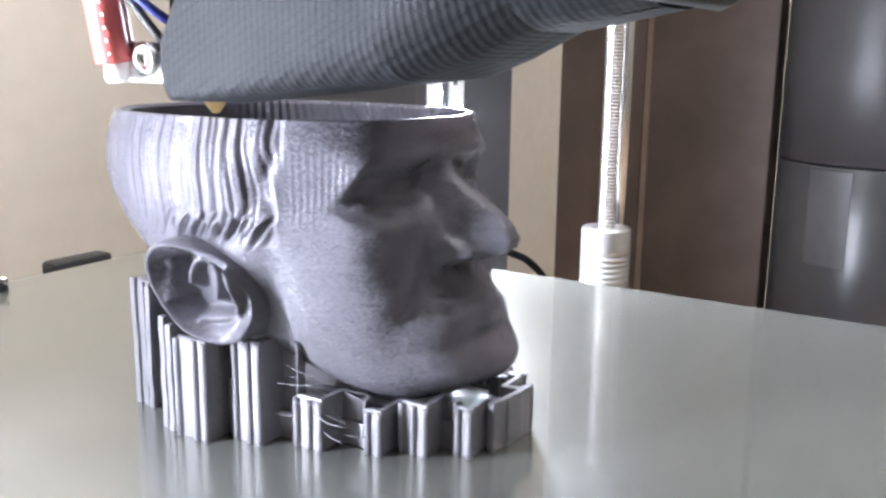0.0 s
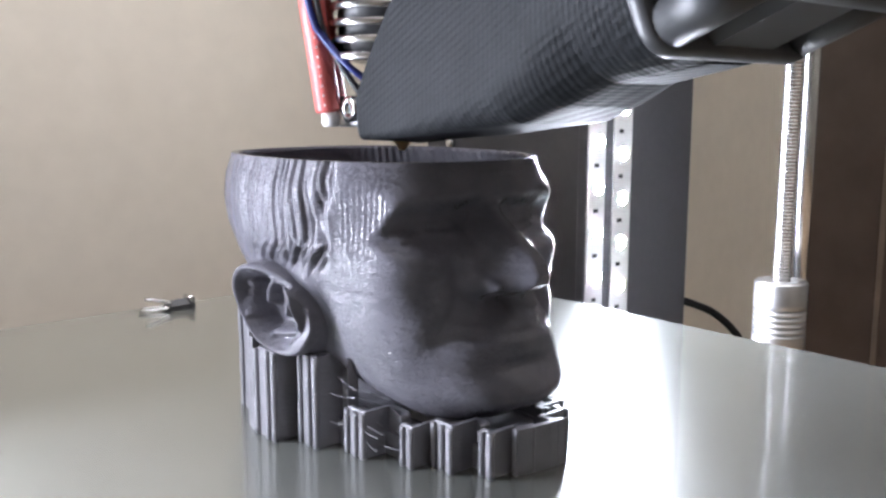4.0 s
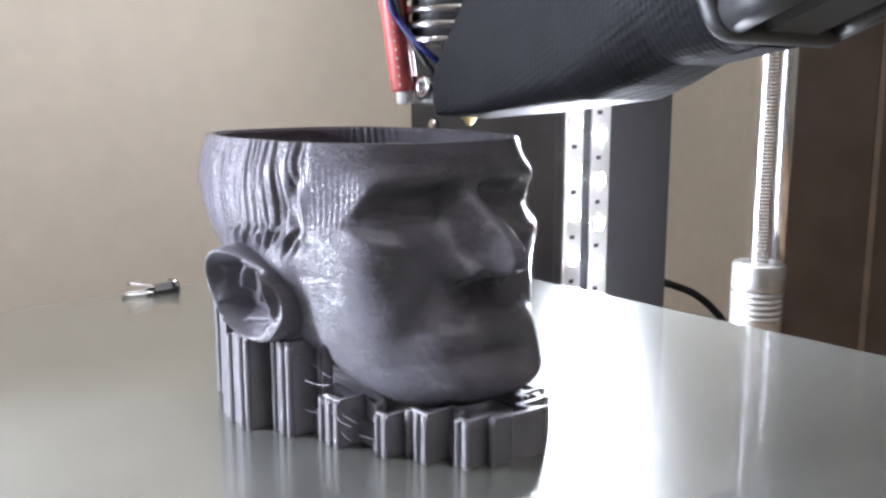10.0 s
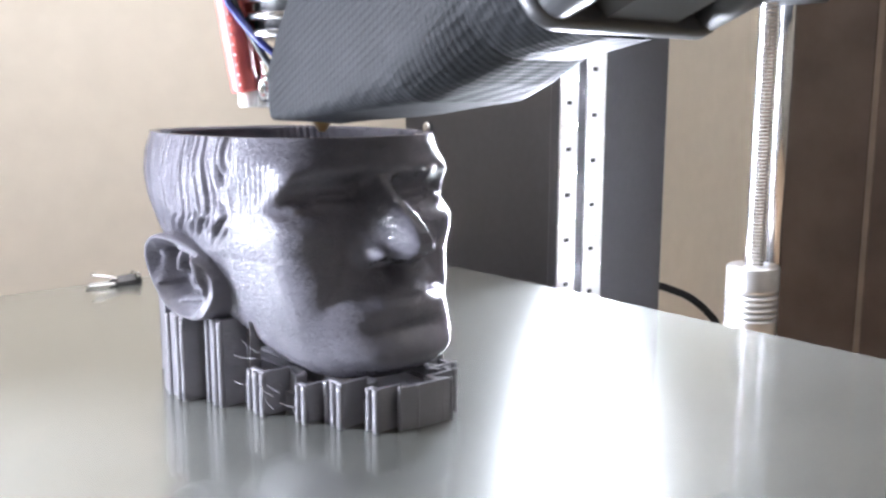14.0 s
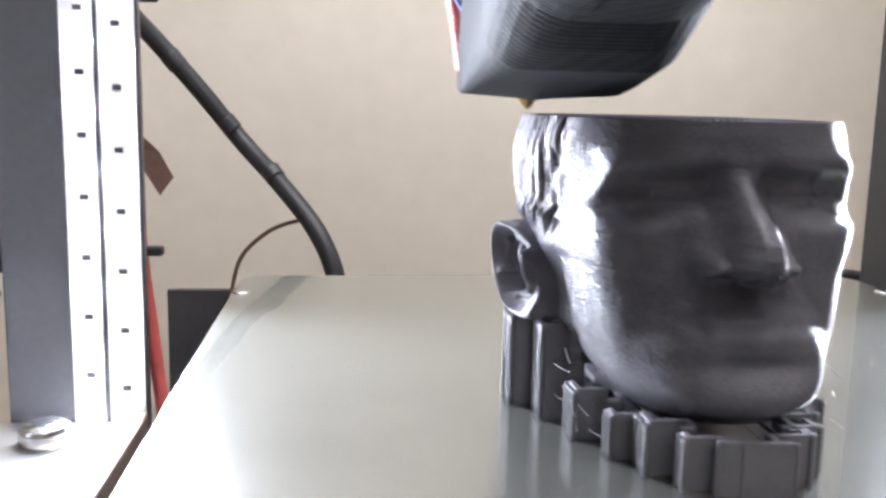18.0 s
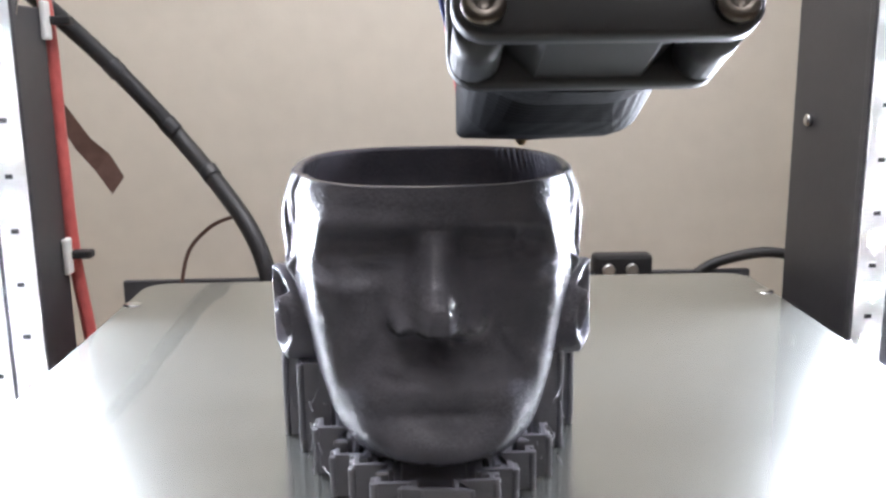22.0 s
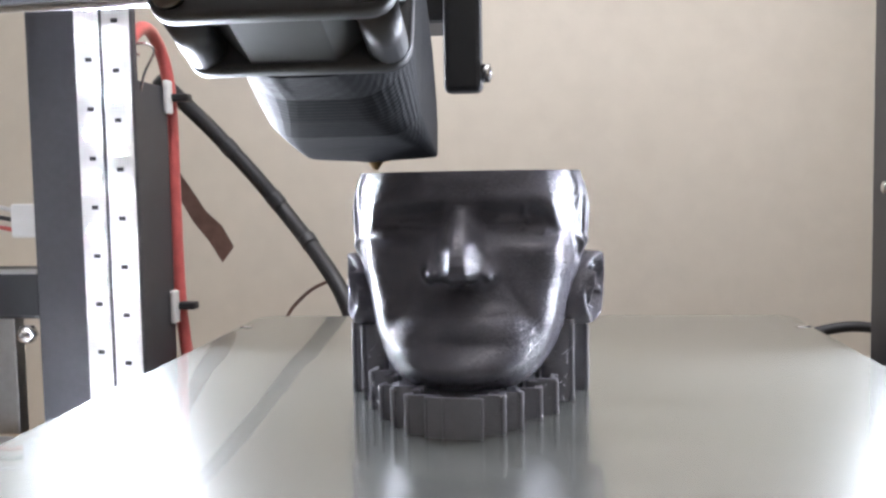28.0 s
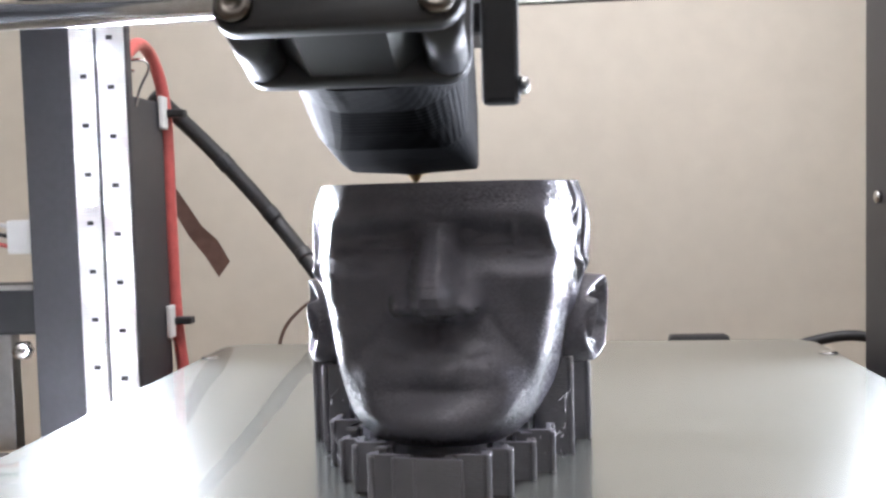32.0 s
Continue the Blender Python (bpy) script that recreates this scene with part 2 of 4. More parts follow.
# ---- room ----
def build_room():
    tagged(new("wall_north", box("wall_north", (-1300, 300, -900), (1500, 420, 1500), M_WALL)), "beige painted plaster wall behind the printer", "wall", kind="structure")
    # the other walls stay out of view; their tone only limits bounce light
    tagged(new("wall_west", box("wall_west", (-1420, -2100, -900), (-1300, 420, 1500), M_LOW_BOUNCE)), "plain unseen side wall, darker to cut bounce light", "wall", kind="structure")
    tagged(new("wall_east", box("wall_east", (1500, -2100, -900), (1620, 420, 1500), M_LOW_BOUNCE)), "plain unseen side wall, darker to cut bounce light", "wall", kind="structure")
    tagged(new("wall_south", box("wall_south", (-1420, -2220, -900), (1620, -2100, 1500), M_LOW_BOUNCE)), "plain unseen wall, darker to cut bounce light", "wall", kind="structure")
    tagged(new("floor", box("floor", (-1420, -2220, -1000), (1620, 420, -900), M_TABLE)), "plain brown floor", "floor", kind="structure")
    tagged(new("ceiling", box("ceiling", (-1420, -2220, 1500), (1620, 420, 1600), M_CEIL)), "plain unseen ceiling, pale to bounce the fill light", "ceiling", kind="structure")
    desk = thing("table", "wooden table top that carries the printer", "table")
    part("tabletop", box("tabletop", (-600, -420, -200), (700, 296, -170), M_TABLE, 3), desk)
    for sx in (-560, 660):
        for sy in (-380, 250):
            part("leg", box("leg", (sx - 25, sy - 25, -900), (sx + 25, sy + 25, -200), M_TABLE, 3), desk)
    # bowl and light are added, unseen: soft fill without sharp reflections
    lamp = thing("fill_bowl", "unseen white bowl lamp, added to fill the room off the ceiling", "lamp")
    spot = Matrix.Translation((0.35, -0.5, 0))
    part("bowl", turned("bowl", [(60, 880), (180, 905), (250, 950), (262, 985), (254, 985), (240, 952), (170, 912), (30, 892)], M_WHITE, 40, spot), lamp, "white bowl shade")
    part("rod", turned("rod", [(5, 892), (5, 1499)], M_STEEL, 12, spot), lamp)
    light = bpy.data.lights.new("ceiling_fill_light", "AREA")
    light.shape, light.size, light.energy, light.color = "DISK", 0.4, CEILING_FILL_POWER, (1.0, 0.98, 0.95)
    new("ceiling_fill_light", light).matrix_world = pose(0.35, -0.5, 0.96, 180, 0, 0)
    door = thing("wooden_board", "dark brown wooden board standing beside the table", "board")
    part("board", box("board", (476, 48, -170), (500, 112, 700), M_BROWN, 1), door)
    part("board", box("board", (474, -39.5, -170), (498, 43, 700), M_BROWN, 1), door)
    part("edge_strip", box("edge_strip", (475, 43.2, -170), (499, 47.8, 700), M_OAK, 0.8), door, "paler wooden edge strip")
    app = thing("appliance", "dark grey rounded household appliance on the table", "appliance")
    spot = Matrix.Translation((0.50, -0.105, 0))
    part("lower_body", turned("lower_body", [(60, -170), (64, -166), (64, 2), (63, 3)], M_GLOSS, 64, spot), app, "glossy dark lower body")
    part("upper_body", turned("upper_body", [(62, 3.4), (64, 4.4), (64, 60), (63, 400), (52, 410)], M_DARK, 64, spot), app)
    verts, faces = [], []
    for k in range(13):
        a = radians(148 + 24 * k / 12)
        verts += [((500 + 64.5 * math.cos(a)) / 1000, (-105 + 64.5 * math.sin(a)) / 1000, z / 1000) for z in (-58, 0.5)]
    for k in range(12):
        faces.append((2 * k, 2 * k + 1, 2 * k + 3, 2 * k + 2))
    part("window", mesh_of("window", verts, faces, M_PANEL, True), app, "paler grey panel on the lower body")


# ---- printer frame ----
def led_housing():
    """A square white housing and the round, barely raised glowing lens on it."""
    case = box("led_case", (-2.5, 0.15, -2.5), (2.5, 1.35, 2.5), M_WHITE, 0.3, 1)
    dome = turned("led", [(2.4, 0.0), (2.2, 0.03), (1.6, 0.08), (0.9, 0.11), (0.15, 0.12)], M_LED, 16, pose(0, 0.00014, 0, 90, 0, 0))
    return case, dome


def build_frame():
    led_case, led_face = led_housing()
    for sx, outer, name in ((1, 192, "frame_post"), (-1, 165, "frame_post")):
        f = thing(name, "dark painted metal upright of the printer frame", "printer frame", "printer uprights")
        x0, x1 = sorted((sx * 127, sx * outer))
        part("front_plate", box("front_plate", (x0, 2, -170), (x1, 6, 330), M_DARK, 0.6), f)
        if sx > 0:
            part("side_panel", box("side_panel", (156, 6.2, -170), (160, 126, 330), M_DARK, 0.6), f)
            part("bolt", turned("bolt", [(2.6, 0), (2.6, 2), (1.2, 2.6)], M_STEEL, 16, pose(0.156, 0.108, 0.0485, 0, -90, 0)), f, "small bright screw head")
        else:
            part("side_panel", box("side_panel", (-150, 6.2, -170), (-146, 76, 96), M_DARK, 0.6), f)
    for sx, zin, zout in ((1, 3.0, -1.6), (-1, 2.1, 6.0)):
        outer = (142, 152.5, 146.2) if sx > 0 else (138.6, 147, 142)
        for col, (a, b, mid), z0 in (("inner", (127.7, 137.2, 132.4), zin), ("outer", outer, zout)):
            strip = thing("led_strip", "lit white LED strip stuck to the dark upright", "LED strip", "LED strips")
            x0, x1 = sorted((sx * a, sx * b))
            part("tape", box("tape", (x0, 1.4, -60), (x1, 1.9, 118), M_TAPE), strip)
            cx = sx * mid
            for k in range(-3, 7):
                z = z0 + k * 16.667
                case = part("led_case", led_case, strip, "white LED housing", pose(cx / 1000, 0, z / 1000))
                part("led", led_face, case)
                part("resistor", box("resistor", (cx - 1.3, 1.0, z + 7.5), (cx + 0.9, 1.38, z + 8.9), M_BLACK), strip)
    for sx in (1, -1):
        s = thing("lead_screw", "shiny steel lead screw in a grooved aluminium coupling", "lead screw", "lead screws")
        at = Matrix.Translation((sx * 0.1835, -0.045, 0))
        prof = []
        for k in range(130):
            z = 2 + k * 1.3
            prof += [(3.5, z), (3.5, z + 0.5), (2.9, z + 0.75), (2.9, z + 1.05)]
        part("screw", turned("screw", prof, M_STEEL, 20, at), s)
        prof = [(9.0, -26), (9.5, -25.5), (9.5, -18)]
        for k in range(5):
            z = -17.5 + k * 2.2
            prof += [(9.5, z), (8.3, z + 0.15), (8.3, z + 0.9), (9.5, z + 1.05)]
        prof += [(9.5, -6), (9.5, 1.5), (9.0, 2.2), (4.2, 2.2)]
        part("coupling", turned("coupling", prof, M_ALU, 40, at), s, "grooved aluminium coupling")
        part("motor", box("motor", (sx * 183.5 - 21, -66, -170), (sx * 183.5 + 21, -24, -36), M_BLACK, 3), s, "black stepper motor")
        part("guide_rod", turned("guide_rod", [(3.2, -36), (3.2, 172)], M_STEEL, 24, Matrix.Translation((sx * 0.2, -0.043, 0))), s, "smooth steel guide rod")
        part("shaft", turned("shaft", [(2.5, -36), (2.5, -26)], M_STEEL, 16, at), s)
    bar = thing("top_crossbar", "dark crossbar of the frame with an added fill light for the wall", "printer frame")
    part("bar", box("bar", (-165, 2, 330), (192, 40, 370), M_DARK, 1), bar)
    # housing and area light added out of view to brighten the wall
    part("fill_strip", box("fill_strip", (-140, 14, 327.5), (160, 26, 329.8), M_WHITE, 0.4), bar, "added white housing of the wall fill light")
    light = bpy.data.lights.new("wall_fill_light", "AREA")
    light.shape, light.size, light.size_y, light.energy, light.color = "RECTANGLE", 0.30, 0.012, WALL_FILL_POWER, (1.0, 0.98, 0.95)
    new("wall_fill_light", light).matrix_world = look((0.01, 0.02, 0.326), (0.01, 0.22, 0.0))
    rod = thing("gantry_rod", "polished steel rod across the printer", "rod", "gantry rods")
    part("rod", turned("rod", [(4, -190), (4, 190)], M_STEEL, 24, pose(0, -0.045, 0.109, 0, 90, 0)), rod)
    rod = thing("gantry_rod", "polished steel rod across the printer", "rod", "gantry rods")
    part("rod", turned("rod", [(4, -190), (4, 190)], M_STEEL, 24, pose(0, -0.045, 0.154, 0, 90, 0)), rod)
    for sx in (1, -1):
        b = thing("rod_holder", "black plastic block at the end of the rods", "bracket", "rod holders")
        part("body", box("body", (sx * 185 - 15, -60, 96), (sx * 185 + 15, -28, 166), M_FAN, 2), b)
    back = thing("rear_plate", "dark rear frame plate with cut-outs", "printer frame")
    for a, b2 in ((-150, -84), (-78, -52), (-45, -24), (-19, 8), (14, 60), (64, 150)):
        part("plate_piece", box("plate_piece", (a, 150, -170), (b2, 154, -26), M_DARK, 0.5), back)
    part("lower_bar", box("lower_bar", (-150, 150.5, -168), (150, 153.5, -60), M_DARK), back)
    mot = thing("rear_motor_box", "black motor block on the rear frame plate", "motor")
    part("body", box("body", (72, 140, -50), (100, 149.5, -15.5), M_BLACK, 2), mot)
    for x in (79, 90):
        part("terminal", turned("terminal", [(3.0, 0), (3.0, 1.2), (2.2, 1.8), (1.2, 1.2)], M_ALU, 16, pose(x / 1000, 0.1399, -0.0225, 90, 0, 0)), mot, "bright round terminal")


# ---- cables ----
def build_cables():
    c = thing("cable_hose", "thick black sleeved cable running down to the rear", "cable")
    part("hose", tube("hose", [(-172, 128, 106), (-163, 137, 95), (-150, 144, 80), (-133, 148, 60), (-117, 149, 40), (-97.6, 132, 21), (-82.9, 118, 3.7), (-75.3, 112, -15.4), (-73.3, 112, -43)], 3.9, M_BLACK, 16), c)
    for a, b in (((-146, 145.6, 75.5), (-142, 146.5, 70.5)), ((-124, 149, 49), (-120, 149.2, 44)), ((-104, 137.2, 28.5), (-101, 134.6, 24.8)),):
        part("tape_band", tube("tape_band", [a, [(u + v) / 2 for u, v in zip(a, b)], b], 4.25, M_FAN, 16, 3), c, "glossy black tape band")
    c = thing("red_cable", "red cable tied along the dark upright", "cable")
    part("cable", tube("cable", [(-144, 30, 104), (-146, 54, 117), (-147.5, 73, 112), (-146.6, 80.5, 92), (-146, 80, 45), (-145, 79.5, 4), (-142, 79, -25), (-138, 78, -60)], 2.6, M_RED, 14), c)
    for z, y in ((91.5, 79.5), (3.6, 78.5)):
        t = thing("cable_tie", "black cable tie on a white adhesive base", "cable tie", "cable ties")
        part("base", box("base", (-145.9, y - 9, z - 7), (-143.6, y - 3, z + 7), M_WHITE, 0.8), t, "white adhesive base")
        part("strap", box("strap", (-145, y - 5, z - 1.6), (-136.5, y + 0.5, z + 1.6), M_BLACK, 0.8), t)
    c = thing("motor_cable", "thin dark motor cable curving down beside the upright", "cable")
    part("cable", tube("cable", [(180, 9, -16), (200, 10, -17), (213.5, 10, -21), (227, 10, -26.5), (242, 10, -36), (252, 10, -47), (257, 10, -75), (259, 10, -168)], 1.7, M_CABLE, 10), c)
    c = thing("thin_wire", "thin brown wire hanging behind the bed", "wire")
    part("wire", tube("wire", [(-124, 148, -40), (-119, 150, -14), (-108, 146, -1), (-96, 136, 6), (-86, 123, 9)], 0.9, M_RIBBON, 8), c)
    c = thing("wire_hook", "thin bent wire above the side panel", "wire")
    part("wire", tube("wire", [(-146, 50, 92), (-144, 50, 99), (-140, 50, 107), (-143, 49, 110), (-150, 48, 109), (-152, 49, 107), (-146, 50, 106)], 0.6, M_STEEL, 8), c)
    c = thing("cap_nut", "steel cap nut on the dark upright", "nut")
    part("nut", turned("nut", [(3.4, 0), (3.4, 3), (2.6, 4.6), (1.0, 5.6)], M_STEEL, 6, pose(-0.1685, 0.0019, 0.0039, 90, 0, 0)), c)
    c = thing("plug_connector", "white plug with three thin wires beside the upright", "connector")
    part("housing", box("housing", (-178, 9, 37), (-167.5, 15, 49), M_WHITE, 0.8), c)
    for k in range(3):
        z = 39.5 + k * 3.6
        part("wire", tube("wire", [(-178, 12, z), (-186, 12.5, z + 1.2), (-197, 14, z - 1 + k * 0.5), (-214, 18, z - 8), (-224, 20, -30)], 0.8, (M_RED, M_BLACK, M_TAPE)[k], 8), c)
    c = thing("limit_switch", "dark switch block on the frame beside the upright", "switch")
    part("body", box("body", (-204, 8, 8), (-167, 22, 26), M_FAN, 1.5), c)
    part("edge_plate", box("edge_plate", (-204, 7, 24.2), (-168, 7.8, 26), M_ALU, 0.2), c, "bright metal edge")
    part("bracket", box("bracket", (-200, 12, -35), (-180, 18, 7.8), M_ALU, 0.5), c, "metal bracket")
    c = thing("base_plate", "pale metal base plate of the printer frame", "printer frame")
    part("plate", box("plate", (-230, -130, -35.6), (-135, 1.6, -32.6), M_ALU, 0.6), c)
    part("edge_rail", box("edge_rail", (-134.6, -130, -38), (-127, 1.6, -30), M_OAK, 0.8), c, "tan edge rail")
    part("cap", turned("cap", [(6.4, -32.4), (6.4, -28), (5.2, -26.6), (2.0, -26.2)], M_STEEL, 28, Matrix.Translation((-0.150, -0.016, 0))), c, "bright round cap")
    c = thing("rear_cable", "thin black cable behind the bed beside the upright", "cable")
    part("cable", tube("cable", [(112, 152, -42), (126, 152, -27), (142, 151, -20), (163, 150, -18), (188, 146, -26), (204, 140, -48), (210, 138, -90)], 2.6, M_BLACK, 12), c)
    r = thing("ribbon_cable", "flat brown ribbon cable end behind the upright", "ribbon cable")
    ring = []
    for (x, y, z), (wx, wz) in (((-176, 146, 64), (3, 1.5)), ((-169, 149, 51), (3.2, 2)), ((-163, 152, 39), (3.4, 2.6)), ((-156, 155, 30), (3.4, 4.0)), ((-150, 156, 19), (3.0, 4.0))):
        ring.append([(x - wx, y - 0.4, z - wz), (x + wx, y - 0.4, z + wz), (x + wx, y + 0.4, z + wz), (x - wx, y + 0.4, z - wz)])
    part("ribbon", loft("ribbon", ring, M_RIBBON), r)


# ---- bed ----
def rounded_plate(name, x0, x1, y0, y1, z0, z1, r, mat, steps=6):
    ring = []
    for cx, cy, a0 in ((x1 - r, y1 - r, 0), (x0 + r, y1 - r, 90), (x0 + r, y0 + r, 180), (x1 - r, y0 + r, 270)):
        for k in range(steps + 1):
            a = radians(a0 + 90 * k / steps)
            ring.append((cx + r * math.cos(a), cy + r * math.sin(a)))
    n = len(ring)
    e = 0.4
    verts = []
    cx, cy = (x0 + x1) / 2, (y0 + y1) / 2
    for z, s in ((z0, e), (z0 + e, 0), (z1 - e, 0), (z1, e)):
        for x, y in ring:
            verts.append(((x - s * math.copysign(1, x - cx)) / 1000, (y - s * math.copysign(1, y - cy)) / 1000, z / 1000))
    faces = [tuple(range(n - 1, -1, -1)), tuple(3 * n + k for k in range(n))]
    for i in range(3):
        for k in range(n):
            faces.append((i * n + k, i * n + (k + 1) % n, (i + 1) * n + (k + 1) % n, (i + 1) * n + k))
    return mesh_of(name, verts, faces, mat)


def build_bed():
    bed = thing("print_bed", "grey reflective print bed plate on its carriage", "printer bed")
    part("plate", rounded_plate("plate", -106, 106, -200, 62, -3.0, 0, 9, M_BED), bed)
    part("heater", rounded_plate("heater", -105, 105, -199, 61, -5.6, -3.2, 8, M_DARK), bed, "dark heater board")
    part("carriage", box("carriage", (-95, -170, -22), (95, 30, -18), M_DARK, 0.5), bed)
    for sx in (-103.2, 103.2):
        for sy in (34.5, -173.6):
            part("screw", turned("screw", [(3.0, 0), (2.9, 0.25), (1.4, 0.5), (0.5, 0.3)], M_STEEL, 20, Matrix.Translation((sx / 1000, sy / 1000, 0.00002))), bed, "countersunk steel screw")
            part("spring", turned("spring", [(3.2, -18), (3.6, -12), (3.2, -5.7)], M_STEEL, 16, Matrix.Translation((sx / 1000, sy / 1000, 0))), bed)
    clip = thing("binder_clip", "small black spring clip with bright wire handles on the bed", "clip")
    body = []
    for x, w in ((-6.5, 0.55), (-5.0, 0.9), (2.0, 1.0), (3.6, 0.8)):
        body.append([(x, 54 - 2.8 * w, 0.1), (x, 54 + 2.8 * w, 0.1), (x, 54 + 2.4 * w, 1.6 * w), (x, 54.4, 3.4 * w), (x, 53.6, 3.4 * w), (x, 54 - 2.4 * w, 1.6 * w)])
    part("body", loft("body", body, M_BLACK), clip, "folded black spring steel body")
    part("pivot", turned("pivot", [(0.9, -2.6), (0.9, 2.6)], M_STEEL, 12, pose(0.0022, 0.0535, 0.0032, 90, 0, 0)), clip, "bright pivot pin")
    part("handle", tube("handle", [(-5.5, 52.0, 1.2), (-9, 52.4, 1.0), (-13, 54, 0.9), (-14, 55.6, 0.9), (-12.5, 57, 0.9), (-9, 56.4, 1.0), (-5.5, 55.6, 1.2)], 0.5, M_STEEL, 8), clip, "bright wire handle")
    part("handle", tube("handle", [(-4.5, 52.2, 2.6), (-8, 52.6, 3.6), (-11.5, 53.4, 4.4), (-12.4, 54.6, 4.6), (-11.5, 55.8, 4.4), (-8, 55.6, 3.6), (-4.5, 55.4, 2.6)], 0.45, M_STEEL, 8), clip, "bright wire handle")
    return bed, clip


# ---- printed head ----
def smooth_curve(xs, ys, blur=1.2):
    """A table of values, rounded off over blur millimetres."""
    g = np.arange(-10, 75, 0.1)
    v = np.interp(g, xs, ys)
    n = int(blur * 30)
    k = np.exp(-(np.arange(-n, n + 1) / (blur * 10)) ** 2)
    v = np.convolve(np.pad(v, n, mode="edge"), k / k.sum(), mode="valid")
    return lambda z: np.interp(z, g, v)


def build_head():
    nphi, nz = 1080, 360
    XC = -8.3
    phi = np.linspace(0, 2 * np.pi, nphi, endpoint=False)
    top = 56.5
    A = smooth_curve([6, 8, 10, 12, 15, 20, 27, 35, 42, 47, 52, 56.5], [16, 18, 20, 21.5, 23.2, 25.0, 26.3, 27.8, 29.2, 29.6, 29.0, 27.4])
    CY = smooth_curve([0, 10, 56.5, 60], [-80, -78, -65.5, -64.5])
    FY = smooth_curve([6, 11, 14, 18, 22, 26, 31, 37, 44, 48, 51, 54, 56.5], [-108, -110, -110.2, -108.8, -108.0, -107.2, -105.8, -103.8, -101.5, -101.2, -102.0, -102.4, -101.8], 1.2)
    BY = smooth_curve([8, 15, 20, 25, 30, 36, 42, 48, 53, 56.5], [-78, -66, -57, -48, -40, -33.6, -30.6, -30, -31, -32.8])
    XS = smooth_curve([8, 12, 20, 30, 40, 56.5], [20.5, 22.5, 24.2, 25.6, 25.8, 25.4], 1.5)
    SL = smooth_curve([12, 20, 30, 38, 43, 50, 53, 56.5], [0.30, 0.24, 0.27, 0.31, 0.34, 0.36, 0.43, 0.52], 1.0)
    YE = smooth_curve([8, 14, 20, 30, 37.5, 39.8, 42.2, 46, 50, 54, 56.5], [-100, -103, -102, -99.5, -98.2, -97.2, -93.2, -96.6, -99.6, -101.0, -100.6], 0.6)
    s, c = np.sin(phi), np.cos(phi)
    blend = np.clip(0.5 - c * 1.5, 0, 1)
    blend = blend * blend * (3 - 2 * blend)

    def section(z):
        """Outline at the heights z: front is -y."""
        nf = np.interp(z, [12, 20, 30, 38, 41, 56], [2.6, 2.6, 3.2, 4.6, 6, 6])
        n = nf + (2.64 - nf) * blend
        r = (np.abs(s) ** n + np.abs(c) ** n) ** (-1 / n)
        x = A(z) * s * r
        yc = CY(z)
        y = np.where(c > 0, yc + (FY(z) - yc) * c * r, yc - (BY(z) - yc) * c * r)
        # towards the rim the outline becomes a plain oval
        ro = (np.abs(s) ** 2.45 + np.abs(c) ** 2.45) ** (-1 / 2.45)
        xo, yo = A(z) * s * ro, np.where(c > 0, yc + (FY(z) - yc) * c * ro, y)
        oval = np.clip((z - 47.5) / 7, 0, 1)
        oval = oval * oval * (3 - 2 * oval)
        # a flat face and flat temples that meet in an edge: sharp at the brow, soft on the cheeks
        yk, fy = YE(z), FY(z)
        xc = XS(z) + (yk + 84) * SL(z)
        k = np.interp(z, [20, 32, 38, 41, 44, 48, 53, 56], [0.24, 0.24, 0.45, 1.1, 1.2, 0.7, 0.34, 0.26])
        cut = fy + (yk - fy) * (np.abs(x) / xc) ** 1.7
        y1 = np.logaddexp(k * (y - fy), k * (cut - fy)) / k + fy - 0.3 / k
        y = np.where(c > 0, np.maximum(y, y1), y)
        lim = XS(z) + (y + 84) * SL(z)
        x1 = -np.logaddexp(-k * np.abs(x), -k * lim) / k + 0.3 / k
        near = np.clip((-74 - y) / 10, 0, 1)
        near = near * near * (3 - 2 * near)
        x = np.where(c > 0, np.sign(x) * (np.abs(x) + near * (np.clip(np.minimum(np.abs(x), x1), 0, None) - np.abs(x))), x)
        oval = np.where(c > 0, oval, 0)
        return x + (xo - x) * oval, y + (yo - y) * oval

    x1, y1 = section(np.full(nphi, 20.0))
    zb = np.interp(y1, [-118, -102, -97, -92, -88, -84, -80, -76, -70, -60, -50, -45], [7.6, 8.0, 8.6, 9.8, 11.6, 13.8, 17, 20.4, 23.4, 26, 29, 31])
    k = np.exp(-(np.arange(-21, 22) / 10.5) ** 2)
    zb = np.convolve(np.concatenate([zb[-21:], zb, zb[:21]]), k / k.sum(), mode="valid")
    V = np.zeros((nz, nphi, 3))
    hair_rng = np.random.RandomState(11)
    bell = np.exp(-(np.arange(-12, 13) / 4.2) ** 2)
    tables = [np.convolve(hair_rng.uniform(-1, 1, 1600), bell / np.sqrt((bell ** 2).sum()) * 1.7, mode="same") for _ in range(4)]

    def strands(v, n):
        """Uneven ridges along one direction, about a millimetre apart."""
        return np.clip(np.interp((v + 130) * 12.0, np.arange(1600), tables[n]), -2, 2)

